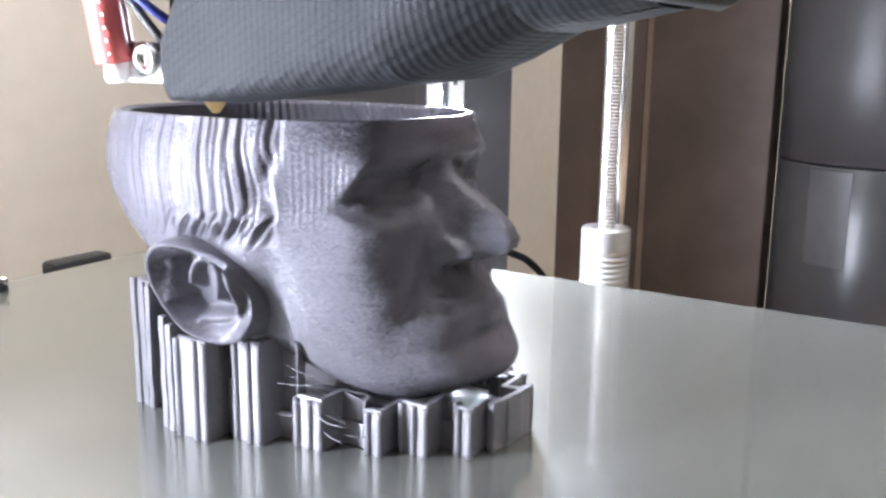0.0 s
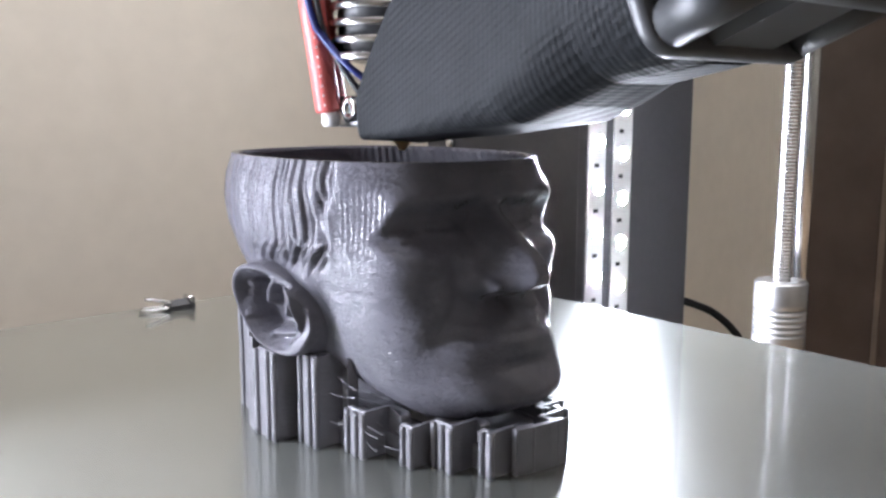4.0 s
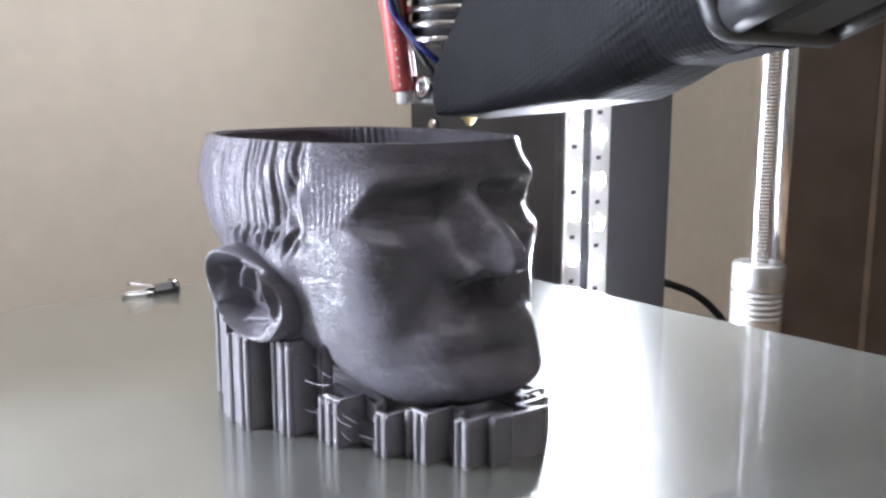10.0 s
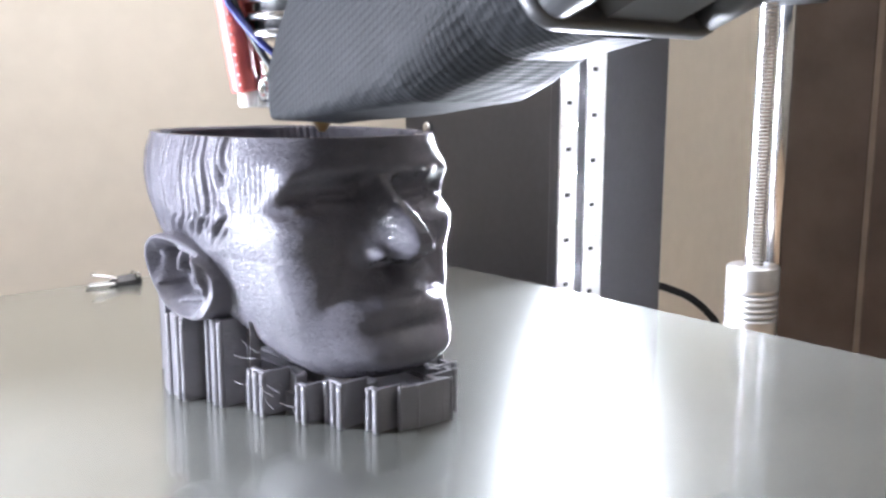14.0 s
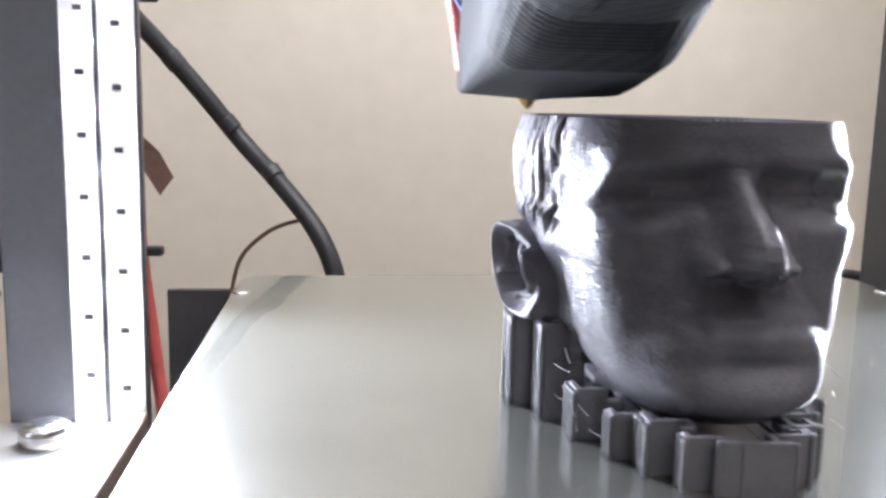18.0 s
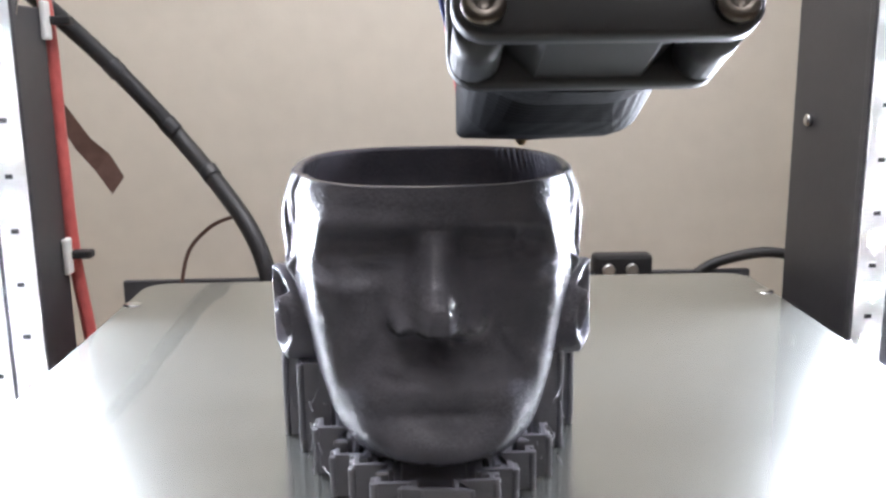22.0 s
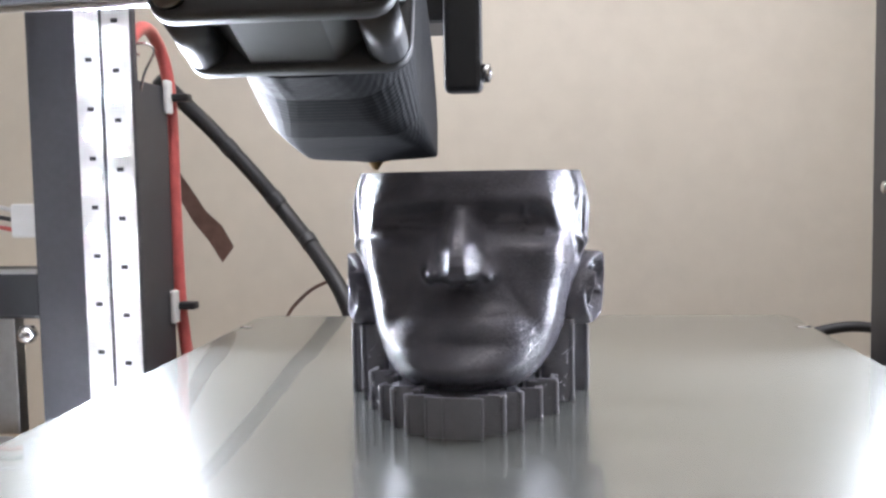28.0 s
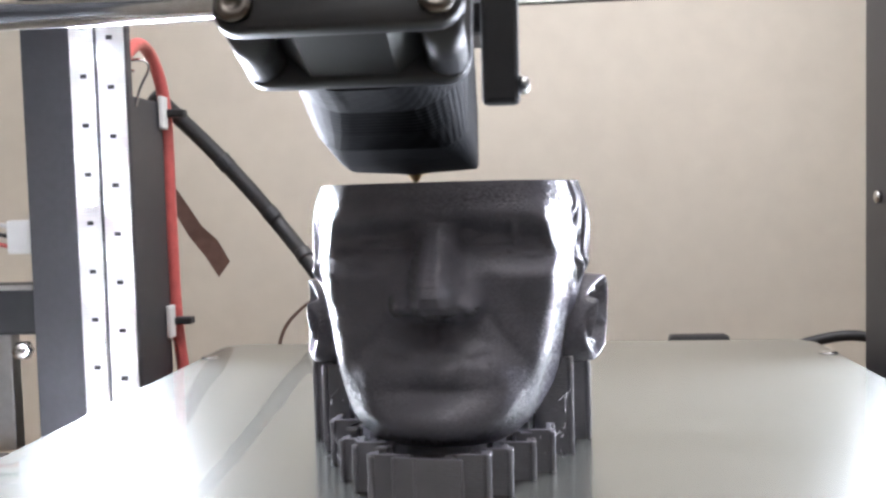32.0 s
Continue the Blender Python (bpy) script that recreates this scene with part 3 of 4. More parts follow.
    for i in range(nz):
        u = i / (nz - 1)
        z = zb + (top - zb) * u
        x, y = section(z)
        # the lower edge rolls inwards
        k = np.clip((z - zb) / 3.5, 0, 1)
        roll = np.sqrt(1 - (1 - k) ** 2)
        x, y = x * (0.93 + 0.07 * roll), -78 + (y + 78) * (0.95 + 0.05 * roll)
        front = np.clip(c * 1.7, 0, 1) ** 1.4
        ax = np.abs(x)
        f = bumps(ax, z, [(9, 50.0, 7, 2.2, 1.3), (0, 49.6, 5, 2.0, 0.6), (11.0, 45.4, 6.2, 3.0, -3.0), (4.9, 45.6, 2.4, 3.4, -2.2),
                          (10.8, 44.3, 4.6, 2.0, 1.9), (10.8, 44.2, 6, 0.6, -0.7), (17.5, 38.5, 4, 4, 0.8), (18.2, 42.6, 2.4, 1.1, 1.3), (18.0, 46.0, 3.2, 2.2, -1.3), (0, 28.2, 6, 1.7, 0.55), (2.4, 28.2, 2, 1.6, 0.4),
                          (0, 24.6, 6.0, 0.85, -0.6), (8.5, 24.6, 2.0, 1.0, -0.9), (0, 22.9, 5, 1.9, 0.6), (0, 18.9, 8, 1.5, -1.3), (0, 14.2, 9.0, 3.4, 2.2), (10, 13.5, 5, 4, 0.8),
                          (0, 30.6, 1.3, 2.2, -0.9), (16.5, 38.6, 4.5, 2.6, 0.9)])
        # nose: flat ridge, steep flanks, wings
        ridge = np.interp(z, [30.6, 31.4, 33.0, 34.6, 36.4, 38.4, 41, 44, 46.5, 49], [0, 2.6, 8.4, 11.6, 12.6, 12.0, 9.6, 6.0, 2.6, 0])
        inner = np.interp(z, [31, 34, 38, 46, 49], [1.6, 1.7, 1.3, 0.7, 0.7])
        outer_w = np.interp(z, [31, 34, 38, 46, 49], [5.2, 6.4, 6.3, 5.4, 5.2])
        flank = np.clip((outer_w - ax) / (outer_w - inner), 0, 1)
        flank = (0.3 * flank + 0.7 * flank * flank * (3 - 2 * flank)) ** 1.15
        nose = ridge * (0.82 * flank + 0.18 * np.exp(-(ax / (outer_w + 0.8)) ** 4))
        wing = bumps(ax, z, [(6.5, 33.9, 1.9, 2.0, 5.4), (6.2, 36.2, 2.2, 3.0, 1.6), (9.4, 34.0, 1.6, 2.6, -0.7), (3.0, 31.9, 1.4, 0.8, -1.6)])
        wing = wing + bumps(x, z, [(4.2, 31.6, 1.6, 1.6, 2.2), (14.2, 47.4, 0.8, 1.6, 0.9), (15.0, 45.0, 0.7, 1.2, 0.8), (13.6, 43.6, 0.6, 0.6, 0.6), (-14.0, 44.4, 0.8, 0.9, 0.5)])
        fold_x = 8.0 + (34 - z) * 0.66
        fold = -0.45 * np.exp(-((ax - fold_x) / 1.5) ** 2) * np.exp(-((z - 28.5) / 4.8) ** 2)
        cheek = 0.35 * np.exp(-((ax - fold_x - 3.6) / 3.0) ** 2) * np.exp(-((z - 29) / 5.5) ** 2)
        muzzle = 4.2 * np.exp(-((ax / 14.8) ** 2.3 + (np.abs(z - 18.4) / 8.6) ** 2.3) ** 3.2)
        y = y - (f + muzzle + nose + wing + fold + cheek) * front
        # hair: fine straight strands behind, wavy locks in front of them, tufts above the ear
        side = np.clip(np.abs(s) * 3 - 1.4, 0, 1)
        sway = 0.5 * np.sin(z * 0.13 + y * 0.11) + 0.15 * np.sin(z * 0.33 - y * 0.23)
        q = y + (56 - z) * 0.12 + sway - np.exp(-(z - 37) / 3.5) * 2.0
        up = np.clip((z - 36.5) / 2.5, 0, 1)
        locks = np.clip((y + 86.0) / 1.2, 0, 1) * np.clip((-66 - y) / 6, 0, 1) * up * side
        fine = np.clip((y + 74) / 8, 0, 1) * np.clip((-46 - y) / 10, 0, 1) * np.clip((z - 33 - 3 * np.sin(y * 1.7)) / 4, 0, 1) * side
        mix = 0.5 + 0.5 * np.sin(z * 0.18 + q * 0.9)
        wave = np.tanh(1.4 * (strands(q * 0.85, 0) * mix + strands(q * 0.8 + 0.05 * z, 1) * (1 - mix)))
        x = x + np.sign(s) * (locks * 0.34 * wave + fine * 0.15 * strands(q * 1.0 + 0.03 * z, 2))
        tuft = np.clip((y + 85) / 2, 0, 1) * np.clip((-60 - y) / 6, 0, 1) * np.exp(-((z - 38.4) / 2.2) ** 2) * side
        x = x + np.sign(s) * tuft * 0.75 * strands((y + z * 0.8) * 0.7, 3)
        groove = np.exp(-((y + 83.6 + 1.2 * np.sin((z - 49) * 0.42)) / 1.2) ** 2) * np.clip((z - 39) / 4, 0, 1) * side
        x = x - np.sign(s) * groove * 0.75
        comb = np.clip((y + 99) / 4, 0, 1) * np.clip((-86 - y) / 1, 0, 1) * np.exp(-((z - 46) / 7) ** 4) * side
        x = x + np.sign(s) * comb * 0.045 * np.sin(y * 5.6 + 0.6 * np.sin(z * 0.5))
        temple = np.exp(-((y + 93) / 5) ** 2) * np.exp(-((z - 49) / 6) ** 2)
        x = x - np.sign(s) * 0.9 * temple * np.abs(s)
        V[i, :, 0], V[i, :, 1], V[i, :, 2] = x + XC, y, z
    outer = V.reshape(-1, 3)
    verts = [outer]
    faces = []
    idx = np.arange(nz * nphi).reshape(nz, nphi)
    a, b = idx[:-1], idx[1:]
    q = np.stack([a, np.roll(a, -1, 1), np.roll(b, -1, 1), b], -1).reshape(-1, 4)
    faces += q[:, ::-1].tolist()
    base = nz * nphi
    # inner wall from the rim down to a floor
    prev = idx[-1]
    for z, t in ((56.5, 1.5), (55.5, 1.6), (50, 1.8), (45, 2.2), (40, 3.0), (33, 5.0)):
        x, y = V[-1, :, 0] - XC, V[-1, :, 1]
        yc = -67.0
        if z < 55:
            x, y = section(np.full(nphi, z))
        r = np.sqrt(x ** 2 + (y - yc) ** 2)
        lines = 0.32 * np.sin(phi * 110 + z * 0.9) * np.exp(-((phi - 2.3) / 0.22) ** 2)
        k = (r - t - lines) / r
        verts.append(np.stack([x * k + XC, yc + (y - yc) * k, np.full(nphi, z)], 1))
        cur = base + np.arange(nphi)
        faces += np.stack([prev, np.roll(prev, -1), np.roll(cur, -1), cur], -1)[:, ::-1].tolist()
        prev, base = cur, base + nphi
    faces.append(prev.tolist())
    # underside
    x, y, z = V[0, :, 0], V[0, :, 1], V[0, :, 2]
    prev = idx[0]
    for k, dz in ((0.85, 0.3), (0.5, 3.0)):
        verts.append(np.stack([XC + (x - XC) * k, -82 + (y + 82) * k, z + dz], 1))
        cur = base + np.arange(nphi)
        faces += np.stack([np.roll(prev, -1), prev, cur, np.roll(cur, -1)], -1)[:, ::-1].tolist()
        prev, base = cur, base + nphi
    faces.append(prev.tolist()[::-1])
    # ears: a slanted shell with rim, ridge and hollow
    nu, nv = 200, 90
    th = np.linspace(0, 2 * np.pi, nu, endpoint=False)[None, :]
    rr = np.linspace(0, 1, nv)[:, None]
    edge = 1.0 + 0.05 * np.cos(2 * (th - 0.3)) + 0.04 * np.cos(3 * th)
    p = 11.4 * rr * np.cos(th) * edge
    w = 7.7 * rr * np.sin(th) * edge
    yy = p * 0.80 - w * 0.60
    zz = p * 0.58 + w * 0.80

    def fold(points, width, height):
        """A rounded ridge along a broken line on the ear."""
        d = np.full(yy.shape, 99.0)
        for (ay, az), (by, bz) in zip(points[:-1], points[1:]):
            k = np.clip(((yy - ay) * (by - ay) + (zz - az) * (bz - az)) / ((by - ay) ** 2 + (bz - az) ** 2), 0, 1)
            d = np.minimum(d, np.hypot(yy - ay - k * (by - ay), zz - az - k * (bz - az)))
        return height * np.exp(-np.abs(d / width) ** 2.4)

    tail = np.clip(0.62 - np.cos(th - 2.5), 0, 1)
    out = 2.8 * np.exp(-((rr - 0.87) / 0.10) ** 2) * tail
    hollow = np.clip((0.78 - rr) / 0.2, 0, 1)
    out = out - 3.8 * hollow * hollow * (3 - 2 * hollow) * np.clip((zz + 7.5) / 4, 0, 1)
    out = out + fold([(6.6, 4.2), (6.6, 2.6), (6.2, 0.8), (5.2, -1.4)], 0.85, 2.3)
    out = out + fold([(3.6, 1.0), (3.6, 2.6), (3.0, 4.0), (2.2, 4.9), (1.1, 5.3), (0.0, 5.1), (-0.9, 4.4), (-1.5, 3.2), (-1.7, 1.6), (-1.6, -1.2)], 0.95, 2.9)
    out = out + fold([(-6.0, 4.0), (-6.6, 1.6), (-7.0, -0.6), (-6.8, -2.6), (-5.4, -3.8), (-2.6, -4.4), (0.6, -4.8)], 1.0, 2.4)
    out = out + 1.2 * np.exp(-(((yy + 6.6) / 3.6) ** 2 + ((zz + 6.4) / 2.6) ** 2))
    out = out - np.clip((rr - 0.93) / 0.07, 0, 1) ** 1.5 * 8.0
    flare = 0.18 * (yy + 11)
    for sg in (-1, 1):
        E = np.stack([sg * (27.8 + out + flare) + XC + 0 * yy, -71.4 + yy, 27.2 + zz], -1)
        verts.append(E.reshape(-1, 3))
        ids = base + np.arange(nu * nv).reshape(nv, nu)
        a, b = ids[:-1], ids[1:]
        q = np.stack([a, np.roll(a, -1, 1), np.roll(b, -1, 1), b], -1).reshape(-1, 4)
        if sg > 0:
            q = q[:, ::-1]
        faces += q.tolist()
        base += nu * nv
    me = mesh_of("printed_head", np.concatenate(verts) / 1000, faces, M_HEAD, True)
    ob = new("printed_head", me)
    return tagged(ob, "grey printed hollow head with an open top, unfinished", "statue")


# ---- printed supports ----
def build_supports():
    sup = thing("print_support", "grey ribbed print supports under the head", "support")
    rng = random.Random(4)

    def rib(x, y, h, w=1.5, dpt=1.6):
        """One upright fin with slightly wavering edges."""
        n = 9
        verts, faces = [], []
        for i in range(n):
            z = h * i / (n - 1)
            jx, jy = rng.uniform(-0.12, 0.12), rng.uniform(-0.12, 0.12)
            for a, b in ((-w / 2, -dpt / 2), (w / 2, -dpt / 2), (w / 2, dpt / 2), (-w / 2, dpt / 2)):
                verts.append(((x + a + jx) / 1000, (y + b + jy) / 1000, z / 1000))
        for i in range(n - 1):
            for k in range(4):
                faces.append((i * 4 + k, i * 4 + (k + 1) % 4, i * 4 + 4 + (k + 1) % 4, i * 4 + 4 + k))
        faces += [(3, 2, 1, 0), tuple((n - 1) * 4 + k for k in range(4))]
        part("rib", mesh_of("rib", verts, faces, M_SUPPORT), sup)

    def prism(outline, h, name="block"):
        """An upright block over an outline in plan, with its top edges eased."""
        n = len(outline)
        mx, my = sum(q[0] for q in outline) / n, sum(q[1] for q in outline) / n
        verts = []
        for z, k in ((0, 1), (h - 0.3, 1), (h, 0.95)):
            verts += [((mx + (x - mx) * k) / 1000, (my + (y - my) * k) / 1000, z / 1000) for x, y in outline]
        faces = [tuple(range(n - 1, -1, -1)), tuple(2 * n + k for k in range(n))]
        for i in range(2):
            faces += [(i * n + k, i * n + (k + 1) % n, (i + 1) * n + (k + 1) % n, (i + 1) * n + k) for k in range(n)]
        part(name, mesh_of(name, verts, faces, M_SUPPORT), sup)

    # folded wall: the outer line of each fold, where its narrow side begins and ends, its back and its height
    left = [(-39.2, -65.4, -72.0, -64.5, 18.4), (-35.0, -75.2, -80.6, -64.5, 18.6), (-31.2, -85.8, -90.9, -66, 9.3), (-27.3, -97.3, -100.5, -60, 8.0),
            (-23.4, -102.6, -107.2, -60, 9.2), (-19.4, -110.6, -113.6, -60, 8.7)]
    right = [(20.6, -65.0, -70.0, -58, 24), (16.5, -76.0, -81.6, -60, 20), (12.4, -88.4, -94.4, -64, 8.2), (8.7, -96.6, -99.6, -60, 7.2),
             (4.6, -105.4, -108.6, -60, 8.4), (0.9, -110.6, -113.2, -60, 8.7)]
    for row, sg, inner in ((left, -1, (-15.3, -115.6)), (right, 1, (-3.2, -117.0))):
        for i, (x, ys, yf, yb2, h) in enumerate(row):
            nx, ny = (row[i + 1][0], row[i + 1][1]) if i + 1 < len(row) else inner
            nx -= sg * 0.06
            deep = nx - sg * 2.2
            rim = [(x, ys), (x, yf), (deep, yf), (deep, ny), (nx, ny)]
            prism(rim + [(q - sg * 0.9, w + 1.0) for q, w in reversed(rim)], h, "wall")
            prism([(x - sg * 1.2, yb2), (x - sg * 1.2, yf + 1.5), (nx, yf + 1.5), (nx, yb2)], h * 0.55)
            lines = [yf + 0.1, yf + 2.5] + ([ys + 0.2] if ys - yf > 4.5 else [])
            for y in lines:
                tall = h + rng.uniform(-0.5, 0.25)
                wob = [(0.62 + rng.uniform(-0.07, 0.09), tall * k / 8) for k in range(9)]
                part("rib", turned("rib", wob, M_SUPPORT, 10, Matrix.Translation(((x + sg * 0.12) / 1000, y / 1000, 0))), sup)
    rim = [(-15.2, -115.6), (-11.5, -116.4), (-7.4, -116.9), (-3.3, -117.0)]
    prism(rim + [(q, w + 1.1) for q, w in reversed(rim)], 8.8, "wall")
    prism([(-15.2, -60), (-15.2, -113), (-3.3, -114), (-3.3, -60)], 5.0)
    for x, y in ((-15.2, -115.7), (-11.4, -116.4), (-3.2, -117.0)):
        part("rib", turned("rib", [(0.3 + rng.uniform(-0.04, 0.05), 8.9 * k / 8) for k in range(9)], M_SUPPORT, 8, Matrix.Translation((x / 1000, y / 1000, 0))), sup)
    prism([(-32.4, -46.5), (-32.4, -50.6), (14, -50.6), (14, -46.5)], 25)
    for x, y, h in ((-32.4, -46.6, 25), (-32.4, -48.9, 24.5), (-33.0, -51.0, 24), (-38.6, -62.8, 20), (-38.0, -60.6, 21), (14.0, -48, 25)):
        rib(x, y, h, 1.1, 1.2)
    for k in range(26):
        sx = rng.choice((-1, 1))
        x0 = -8.5 + sx * rng.uniform(18, 24)
        y0 = rng.uniform(-100, -86)
        z0 = rng.uniform(6, 14) if k < 18 else rng.uniform(1, 6)
        p0 = (x0, y0, z0)
        p1 = (x0 + sx * rng.uniform(-1, 2), y0 + rng.uniform(3, 8), z0 + rng.uniform(-1, 1.4))
        mid = [(a + b) / 2 for a, b in zip(p0, p1)]
        mid[2] -= rng.uniform(0, 0.6)
        part("stringing", tube("stringing", [p0, mid, p1], 0.09, M_SUPPORT, 5, 3), sup, "fine plastic thread")
    return sup


# ---- tool head ----
def rounded_square(half, r, steps=5):
    out = []
    for cx, cy, a0 in ((half - r, half - r, 0), (-half + r, half - r, 90), (-half + r, -half + r, 180), (half - r, -half + r, 270)):
        for k in range(steps + 1):
            a = radians(a0 + 90 * k / steps)
            out.append((cx + r * math.cos(a), cy + r * math.sin(a)))
    return out


def loft(name, rings, mat, smooth=False, caps=True):
    verts, faces = [], []
    n = len(rings[0])
    for r in rings:
        verts += [Vector(p) / 1000 for p in r]
    for i in range(len(rings) - 1):
        for k in range(n):
            faces.append((i * n + k, i * n + (k + 1) % n, (i + 1) * n + (k + 1) % n, (i + 1) * n + k))
    if caps:
        faces += [tuple(range(n - 1, -1, -1)), tuple((len(rings) - 1) * n + k for k in range(n))]
    return mesh_of(name, verts, faces, mat, smooth)


def build_tool():
    """The carriage; its origin is the nozzle's tip."""
    t = thing("tool_head", "black printer tool head with fan, air duct and brass nozzle", "print head")
    part("nozzle", turned("nozzle", [(0.25, 0), (0.6, 0.1), (2.0, 2.0), (3.4, 2.1), (3.4, 4.6), (2.5, 4.6), (2.5, 6)], M_BRASS, 24), t, "brass nozzle")
    part("heater_block", box("heater_block", (-8, 1, 4.7), (8, 12, 11), M_ALU, 0.6), t, "aluminium heater block")
    part("block_screw", turned("block_screw", [(2.6, 0), (2.6, 2.4), (1.2, 2.4), (1.2, 1.6)], M_STEEL, 16, pose(-0.008, 0.0045, 0.0085, 0, -90, 0)), t, "steel socket screw")
    for k in range(9):
        z = 18 + k * 3.3
        part("fin", turned("fin", [(9.5, z), (11.4, z), (11.8, z + 0.3), (11.8, z + 1.3), (11.4, z + 1.6), (9.5, z + 1.6)], M_STEEL, 32, Matrix.Translation((-0.001, 0.004, 0))), t, "shiny cooling fin")
    part("heat_break", turned("heat_break", [(3, 11), (3, 18), (9.8, 18), (9.8, 46)], M_FAN, 20, Matrix.Translation((-0.001, 0.004, 0))), t)
    for dx, dy in ((-11.2, 10.2), (-7.4, 13.4)):
        part("sleeve", tube("sleeve", [(dx, dy, 8), (dx - 1.6, dy, 18), (dx - 4.4, dy, 36), (dx - 6, dy, 60)], 2.7, M_RED, 16), t, "red heater sleeve")
        for k in range(26):
            z = 9.0 + k * 1.9
            bend = np.interp(z, [8, 18, 36, 60], [0, -1.6, -4.4, -6])
            part("stitch", box("stitch", (dx + bend - 2.1, dy - 2.0, z), (dx + bend - 1.75, dy - 1.6, z + 0.5), M_WHITE), t, "pale stitch on the sleeve")
        part("ferrule", turned("ferrule", [(1.4, 4.8), (1.9, 5.4), (1.9, 8.2)], M_WHITE, 14, Matrix.Translation((dx / 1000 + 0.0005, dy / 1000, 0))), t, "white wire end")
    part("wire", tube("wire", [(-5.5, 1.5, 12.8), (-8.7, 1.0, 14.5), (-11.0, 2.0, 16.3), (-12.7, 4.5, 19.1), (-14.4, 7.0, 22.7), (-16.0, 8.0, 26), (-18.5, 8.5, 38), (-20, 9, 60)], 0.75, M_BLUE, 8), t, "blue wire")
    part("wire", tube("wire", [(-6.5, 2.6, 9.6), (-9.6, 2.0, 12.2), (-11.3, 4.0, 15.9), (-12.6, 7.0, 20.8), (-14.6, 7.2, 25.3), (-17, 7.4, 38), (-18.5, 8, 60)], 0.7, M_BLACK, 8), t, "black wire")
    # duct: from the tilted fan down to the nozzle
    tilt = radians(23)
    fw, up = Vector((0, -math.cos(tilt), math.sin(tilt))), Vector((0, math.sin(tilt), math.cos(tilt)))
    foot = Vector((0.2, -73.6, 14.7))

    def duct_ring(lo, hi, w, r):
        """A slanted section with a flat top and lower corners of radius r."""
        (y0, z0), (y1, z1) = lo, hi
        H = math.hypot(y1 - y0, z1 - z0)
        def at(x, k):
            return (x, y0 + (y1 - y0) * k, z0 + (z1 - z0) * k)
        turns = [radians(10 * i) for i in range(10)]
        left = [at(-w + r - r * math.cos(a), (r - r * math.sin(a)) / H) for a in turns]
        right = [at(w + 1.5 - r + r * math.cos(a), (r - r * math.sin(a)) / H) for a in reversed(turns)]
        return left + [at(-w * 0.25, 0), at(0, 0), at(w * 0.25, 0)] + right + [at(w + 1.5, 0.96), at(w + 0.7, 1), at(-w + 0.8, 1), at(-w, 0.96)]

    lo0, hi0 = foot + fw * 1.2, foot + up * 40 + fw * 1.2
    rings = [duct_ring((-4.6, 4.2), (-4.2, 9.5), 14.6, 1.0), duct_ring((-6.0, 2.7), (-5.2, 11.5), 15.2, 1.2), duct_ring((-12, 2.9), (-9, 18), 15.4, 1.6), duct_ring((-20, 3.7), (-15, 27), 15.5, 2.5),
             duct_ring((-30, 4.9), (-22, 34), 15.6, 4.0), duct_ring((-44, 6.3), (-33, 43), 15.7, 7.0), duct_ring((-52, 9.0), (-40, 47.5), 16.2, 10.0), duct_ring((-60, 12.6), (-47, 51.5), 16.8, 12.5),
             duct_ring((lo0.y, lo0.z), (hi0.y, hi0.z), 17.6, 15.0)]
    for i, ring in enumerate(rings[:4]):
        k = (0.7, 1.0, 0.6, 0.2)[i]
        for q, drop in ((11, 1.0), (10, 0.6), (12, 0.6)):
            ring[q] = (ring[q][0], ring[q][1], ring[q][2] - drop * k)
    part("duct", loft("duct", rings, M_DUCT), t, "black printed air duct with visible layers")
    # fan: two flanges, a barrel and corner posts, tilted upwards
    centre = foot + up * 20
    def fan_ring(depth, half, r, steps=5):
        return [tuple(centre + Vector((x, 0, 0)) + up * z + fw * depth) for x, z in rounded_square(half, r, steps)]
    fan = part("fan", loft("fan", [fan_ring(2, 19.0, 11.5, 1), fan_ring(20.5, 19.0, 11.5, 1)], M_FAN), t, "black square cooling fan")
    for d0, d1 in ((1.4, 4.6), (18.1, 21.5)):
        part("flange", loft("flange", [fan_ring(d0, 19.4, 4.2), fan_ring(d0 + 0.6, 20, 4.6), fan_ring(d1 - 0.6, 20, 4.6), fan_ring(d1, 19.4, 4.2)], M_FAN, True), fan)
    turn = Matrix((Vector((1, 0, 0)), -up, fw)).transposed().to_4x4()
    for sx in (-16, 16):
        for sz in (-16, 16):
            spot = centre + Vector((sx, 0, 0)) + up * sz
            part("post", turned("post", [(3.6, 4), (3.6, 18.6)], M_FAN, 20, Matrix.Translation(spot / 1000) @ turn), fan)
            part("screw", turned("screw", [(2.9, 21.6), (2.9, 22.4), (2.3, 23.0), (1.3, 23.1), (1.1, 22.4), (0.3, 22.3)], M_SCREW, 24, Matrix.Translation(spot / 1000) @ turn), fan, "steel fan screw")
    part("hub", turned("hub", [(12.5, 21.55), (12.5, 21.9), (11.8, 22.3)], M_BLACK, 40, Matrix.Translation(centre / 1000) @ turn), fan)
    # back plate and probe arm
    part("arm", box("arm", (17, 8, 20), (27, 15, 62), M_FAN, 1.5), t)
    part("arm_screw", turned("arm_screw", [(2.5, 0), (2.5, 2), (1.0, 2.6)], M_STEEL, 16, pose(0.027, 0.011, 0.025, 0, 90, 0)), t, "steel screw")
    part("carriage_block", box("carriage_block", (-22, 18, 40), (22, 44, 105), M_FAN, 2), t)
    return t


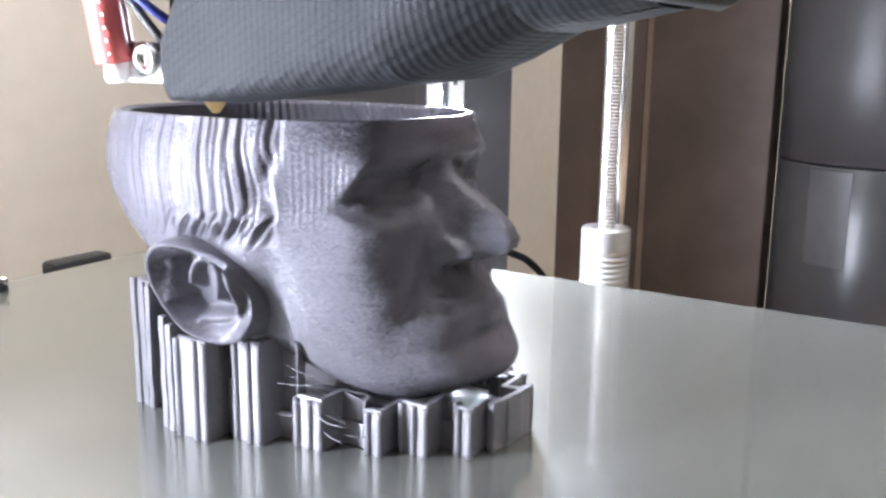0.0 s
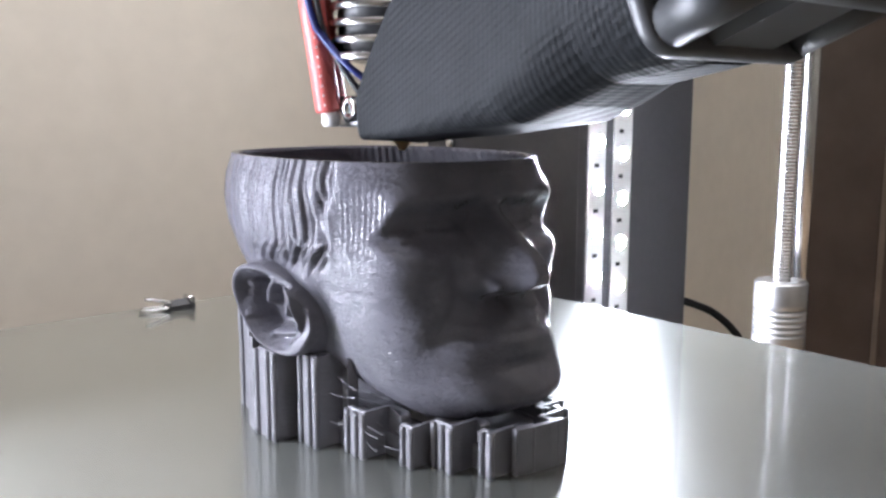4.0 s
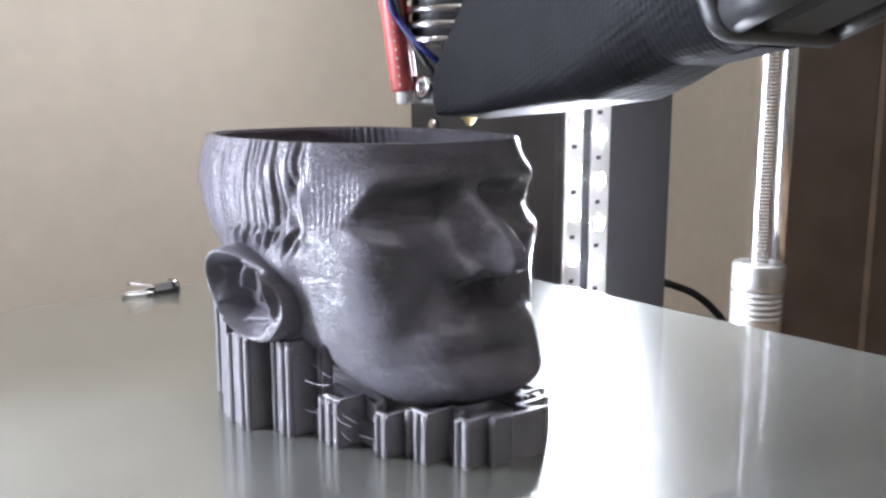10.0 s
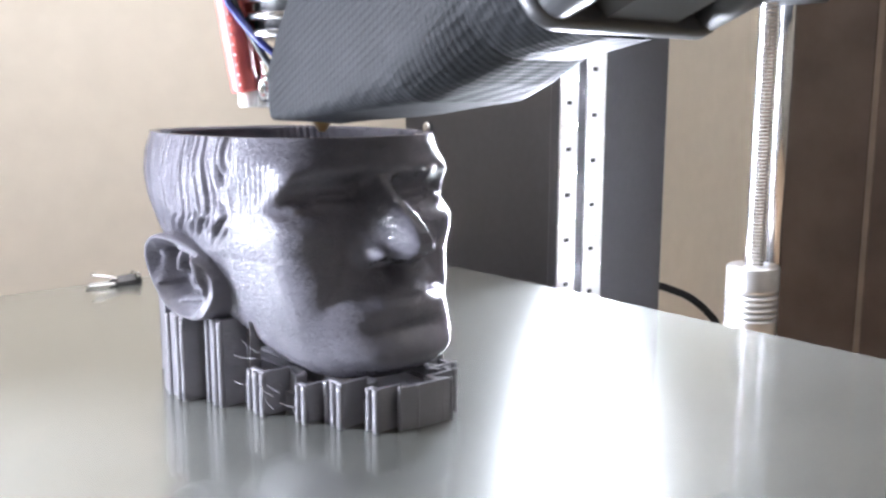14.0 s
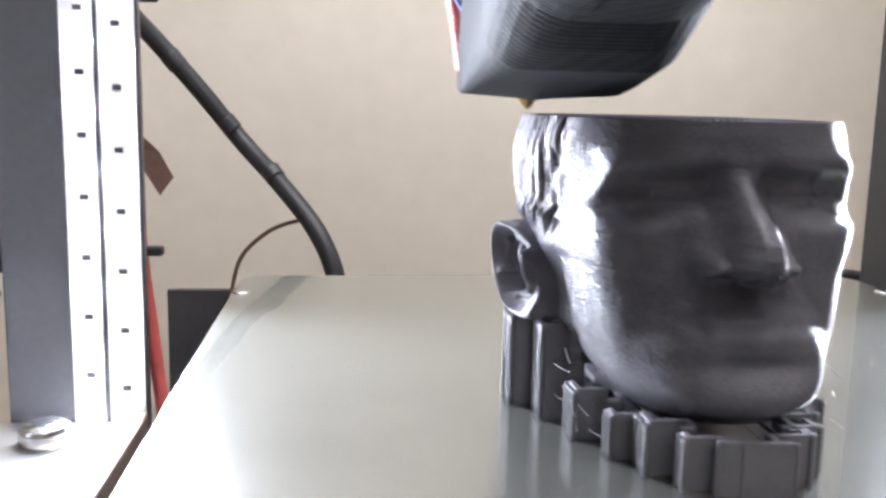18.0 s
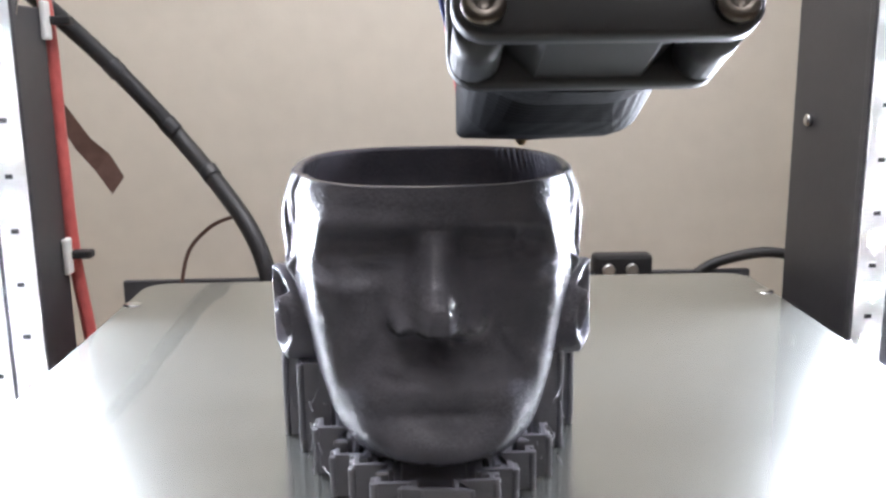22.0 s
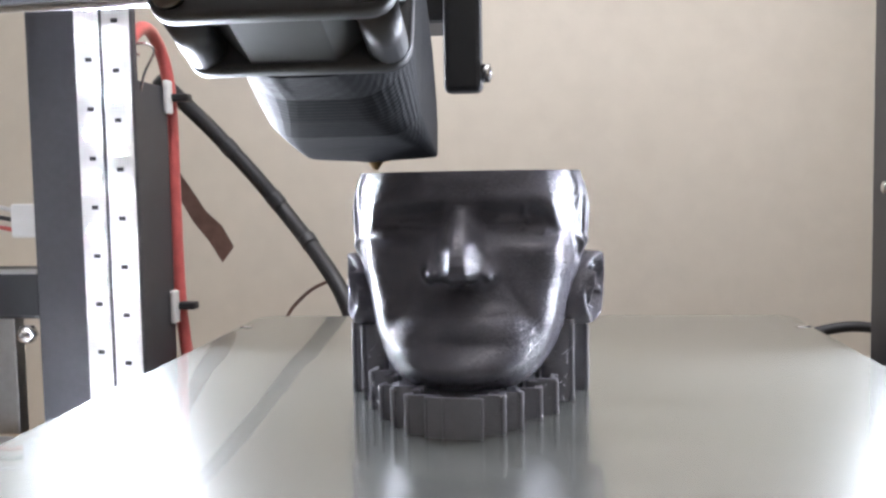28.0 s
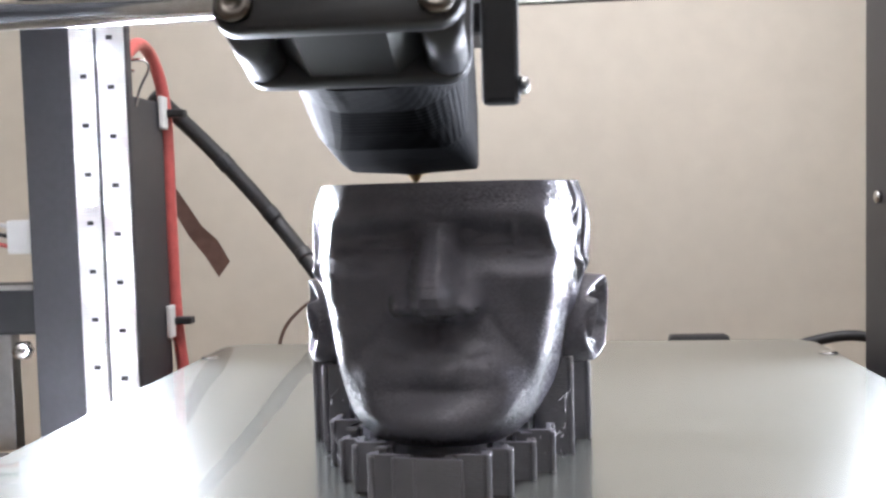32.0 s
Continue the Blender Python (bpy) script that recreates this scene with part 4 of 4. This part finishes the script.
# ---- motion ----
BED_ROWS = ((0, 0.0105), (0.5, 0.0246), (1, 0.0368), (1.5, 0.0316), (2, 0.0292), (2.5, 0.0315), (3, 0.0313), (3.5, 0.0261), (4, 0.0117), (4.5, -0.0021), (5, -0.0165), (5.5, -0.0265), (6, -0.0318), (6.5, -0.0318), (7, -0.0214), (7.5, -0.0047), (8, 0.0127), (8.5, 0.0286), (9, 0.0322), (9.5, 0.0201), (10, 0.0048), (10.5, -0.0146), (11, -0.0275), (11.5, -0.0322), (12, -0.0287), (12.5, -0.0161), (13, 0.0026), (13.5, 0.0163), (14, 0.029), (14.5, 0.0322), (15, 0.0205), (15.5, 0.0043), (16, -0.0159), (16.5, -0.0249), (17, -0.0327), (17.3, -0.025), (17.6, -0.0222), (18, -0.012), (18.5, 0.0045), (19, 0.0211), (19.5, 0.0352), (20, 0.0395), (20.5, 0.0283), (21, 0.0119), (21.5, -0.0046), (22, -0.021), (22.5, -0.0158), (23, 0), (23.5, 0.0142), (24, 0.0294), (24.5, 0.0338), (25, 0.0327), (25.5, 0.0275), (26, 0.0124), (26.5, -0.0036), (27, -0.0165), (27.5, -0.0125), (28, 0.0065), (28.5, 0.0245), (29, 0.0361), (29.5, 0.029), (30, 0.0118), (30.5, -0.0058), (31, -0.0231), (31.5, -0.0305), (32, -0.0295))
NOZZLE_ROWS = ((0, -0.0380), (0.5, -0.0283), (1, -0.0179), (1.5, 0.0034), (2, 0.0051), (2.5, -0.0072), (3, -0.0212), (3.5, -0.0217), (4, -0.0106), (4.5, -0.0018), (5, 0.0015), (5.5, 0.0030), (6, -0.0080), (6.5, -0.0139), (7, -0.0290), (7.5, -0.0336), (8, -0.0293), (8.5, -0.0195), (9, -0.0008), (9.5, 0.0117), (10, 0.0200), (10.5, 0.0206), (11, 0.0124), (11.5, -0.0038), (12, -0.0207), (12.5, -0.0307), (13, -0.0340), (13.5, -0.0270), (14, -0.0180), (14.5, -0.0040), (15, 0.0075), (15.5, 0.0198), (16, 0.0199), (16.5, 0.0106), (17, -0.0037), (17.3, -0.0182), (17.6, -0.0271), (18, -0.0344), (18.5, -0.0367), (19, -0.0304), (19.5, -0.0205), (20, -0.0050), (20.5, 0.0086), (21, 0.0157), (21.5, 0.0175), (22, 0.0129), (22.5, 0.0124), (23, 0.0148), (23.5, 0.0163), (24, 0.0075), (24.5, -0.0010), (25, -0.0150), (25.5, -0.0226), (26, -0.0249), (26.5, -0.0275), (27, -0.0300), (27.5, -0.0340), (28, -0.0325), (28.5, -0.0260), (29, -0.0112), (29.5, 0.0059), (30, 0.0147), (30.5, 0.0174), (31, 0.0117), (31.5, -0.0026), (32, -0.0204))


def motions():
    for ob in (BED, CLIP, HEAD, SUPPORT):
        walk(ob, [(t, pose(0, y, 0)) for t, y in BED_ROWS])
    walk(TOOL, [(t, pose(x, -0.0655, 0.0575)) for t, x in NOZZLE_ROWS])


build_room()
build_frame()
build_cables()
BED, CLIP = build_bed()
HEAD = build_head()
SUPPORT = build_supports()
TOOL = build_tool()
motions()
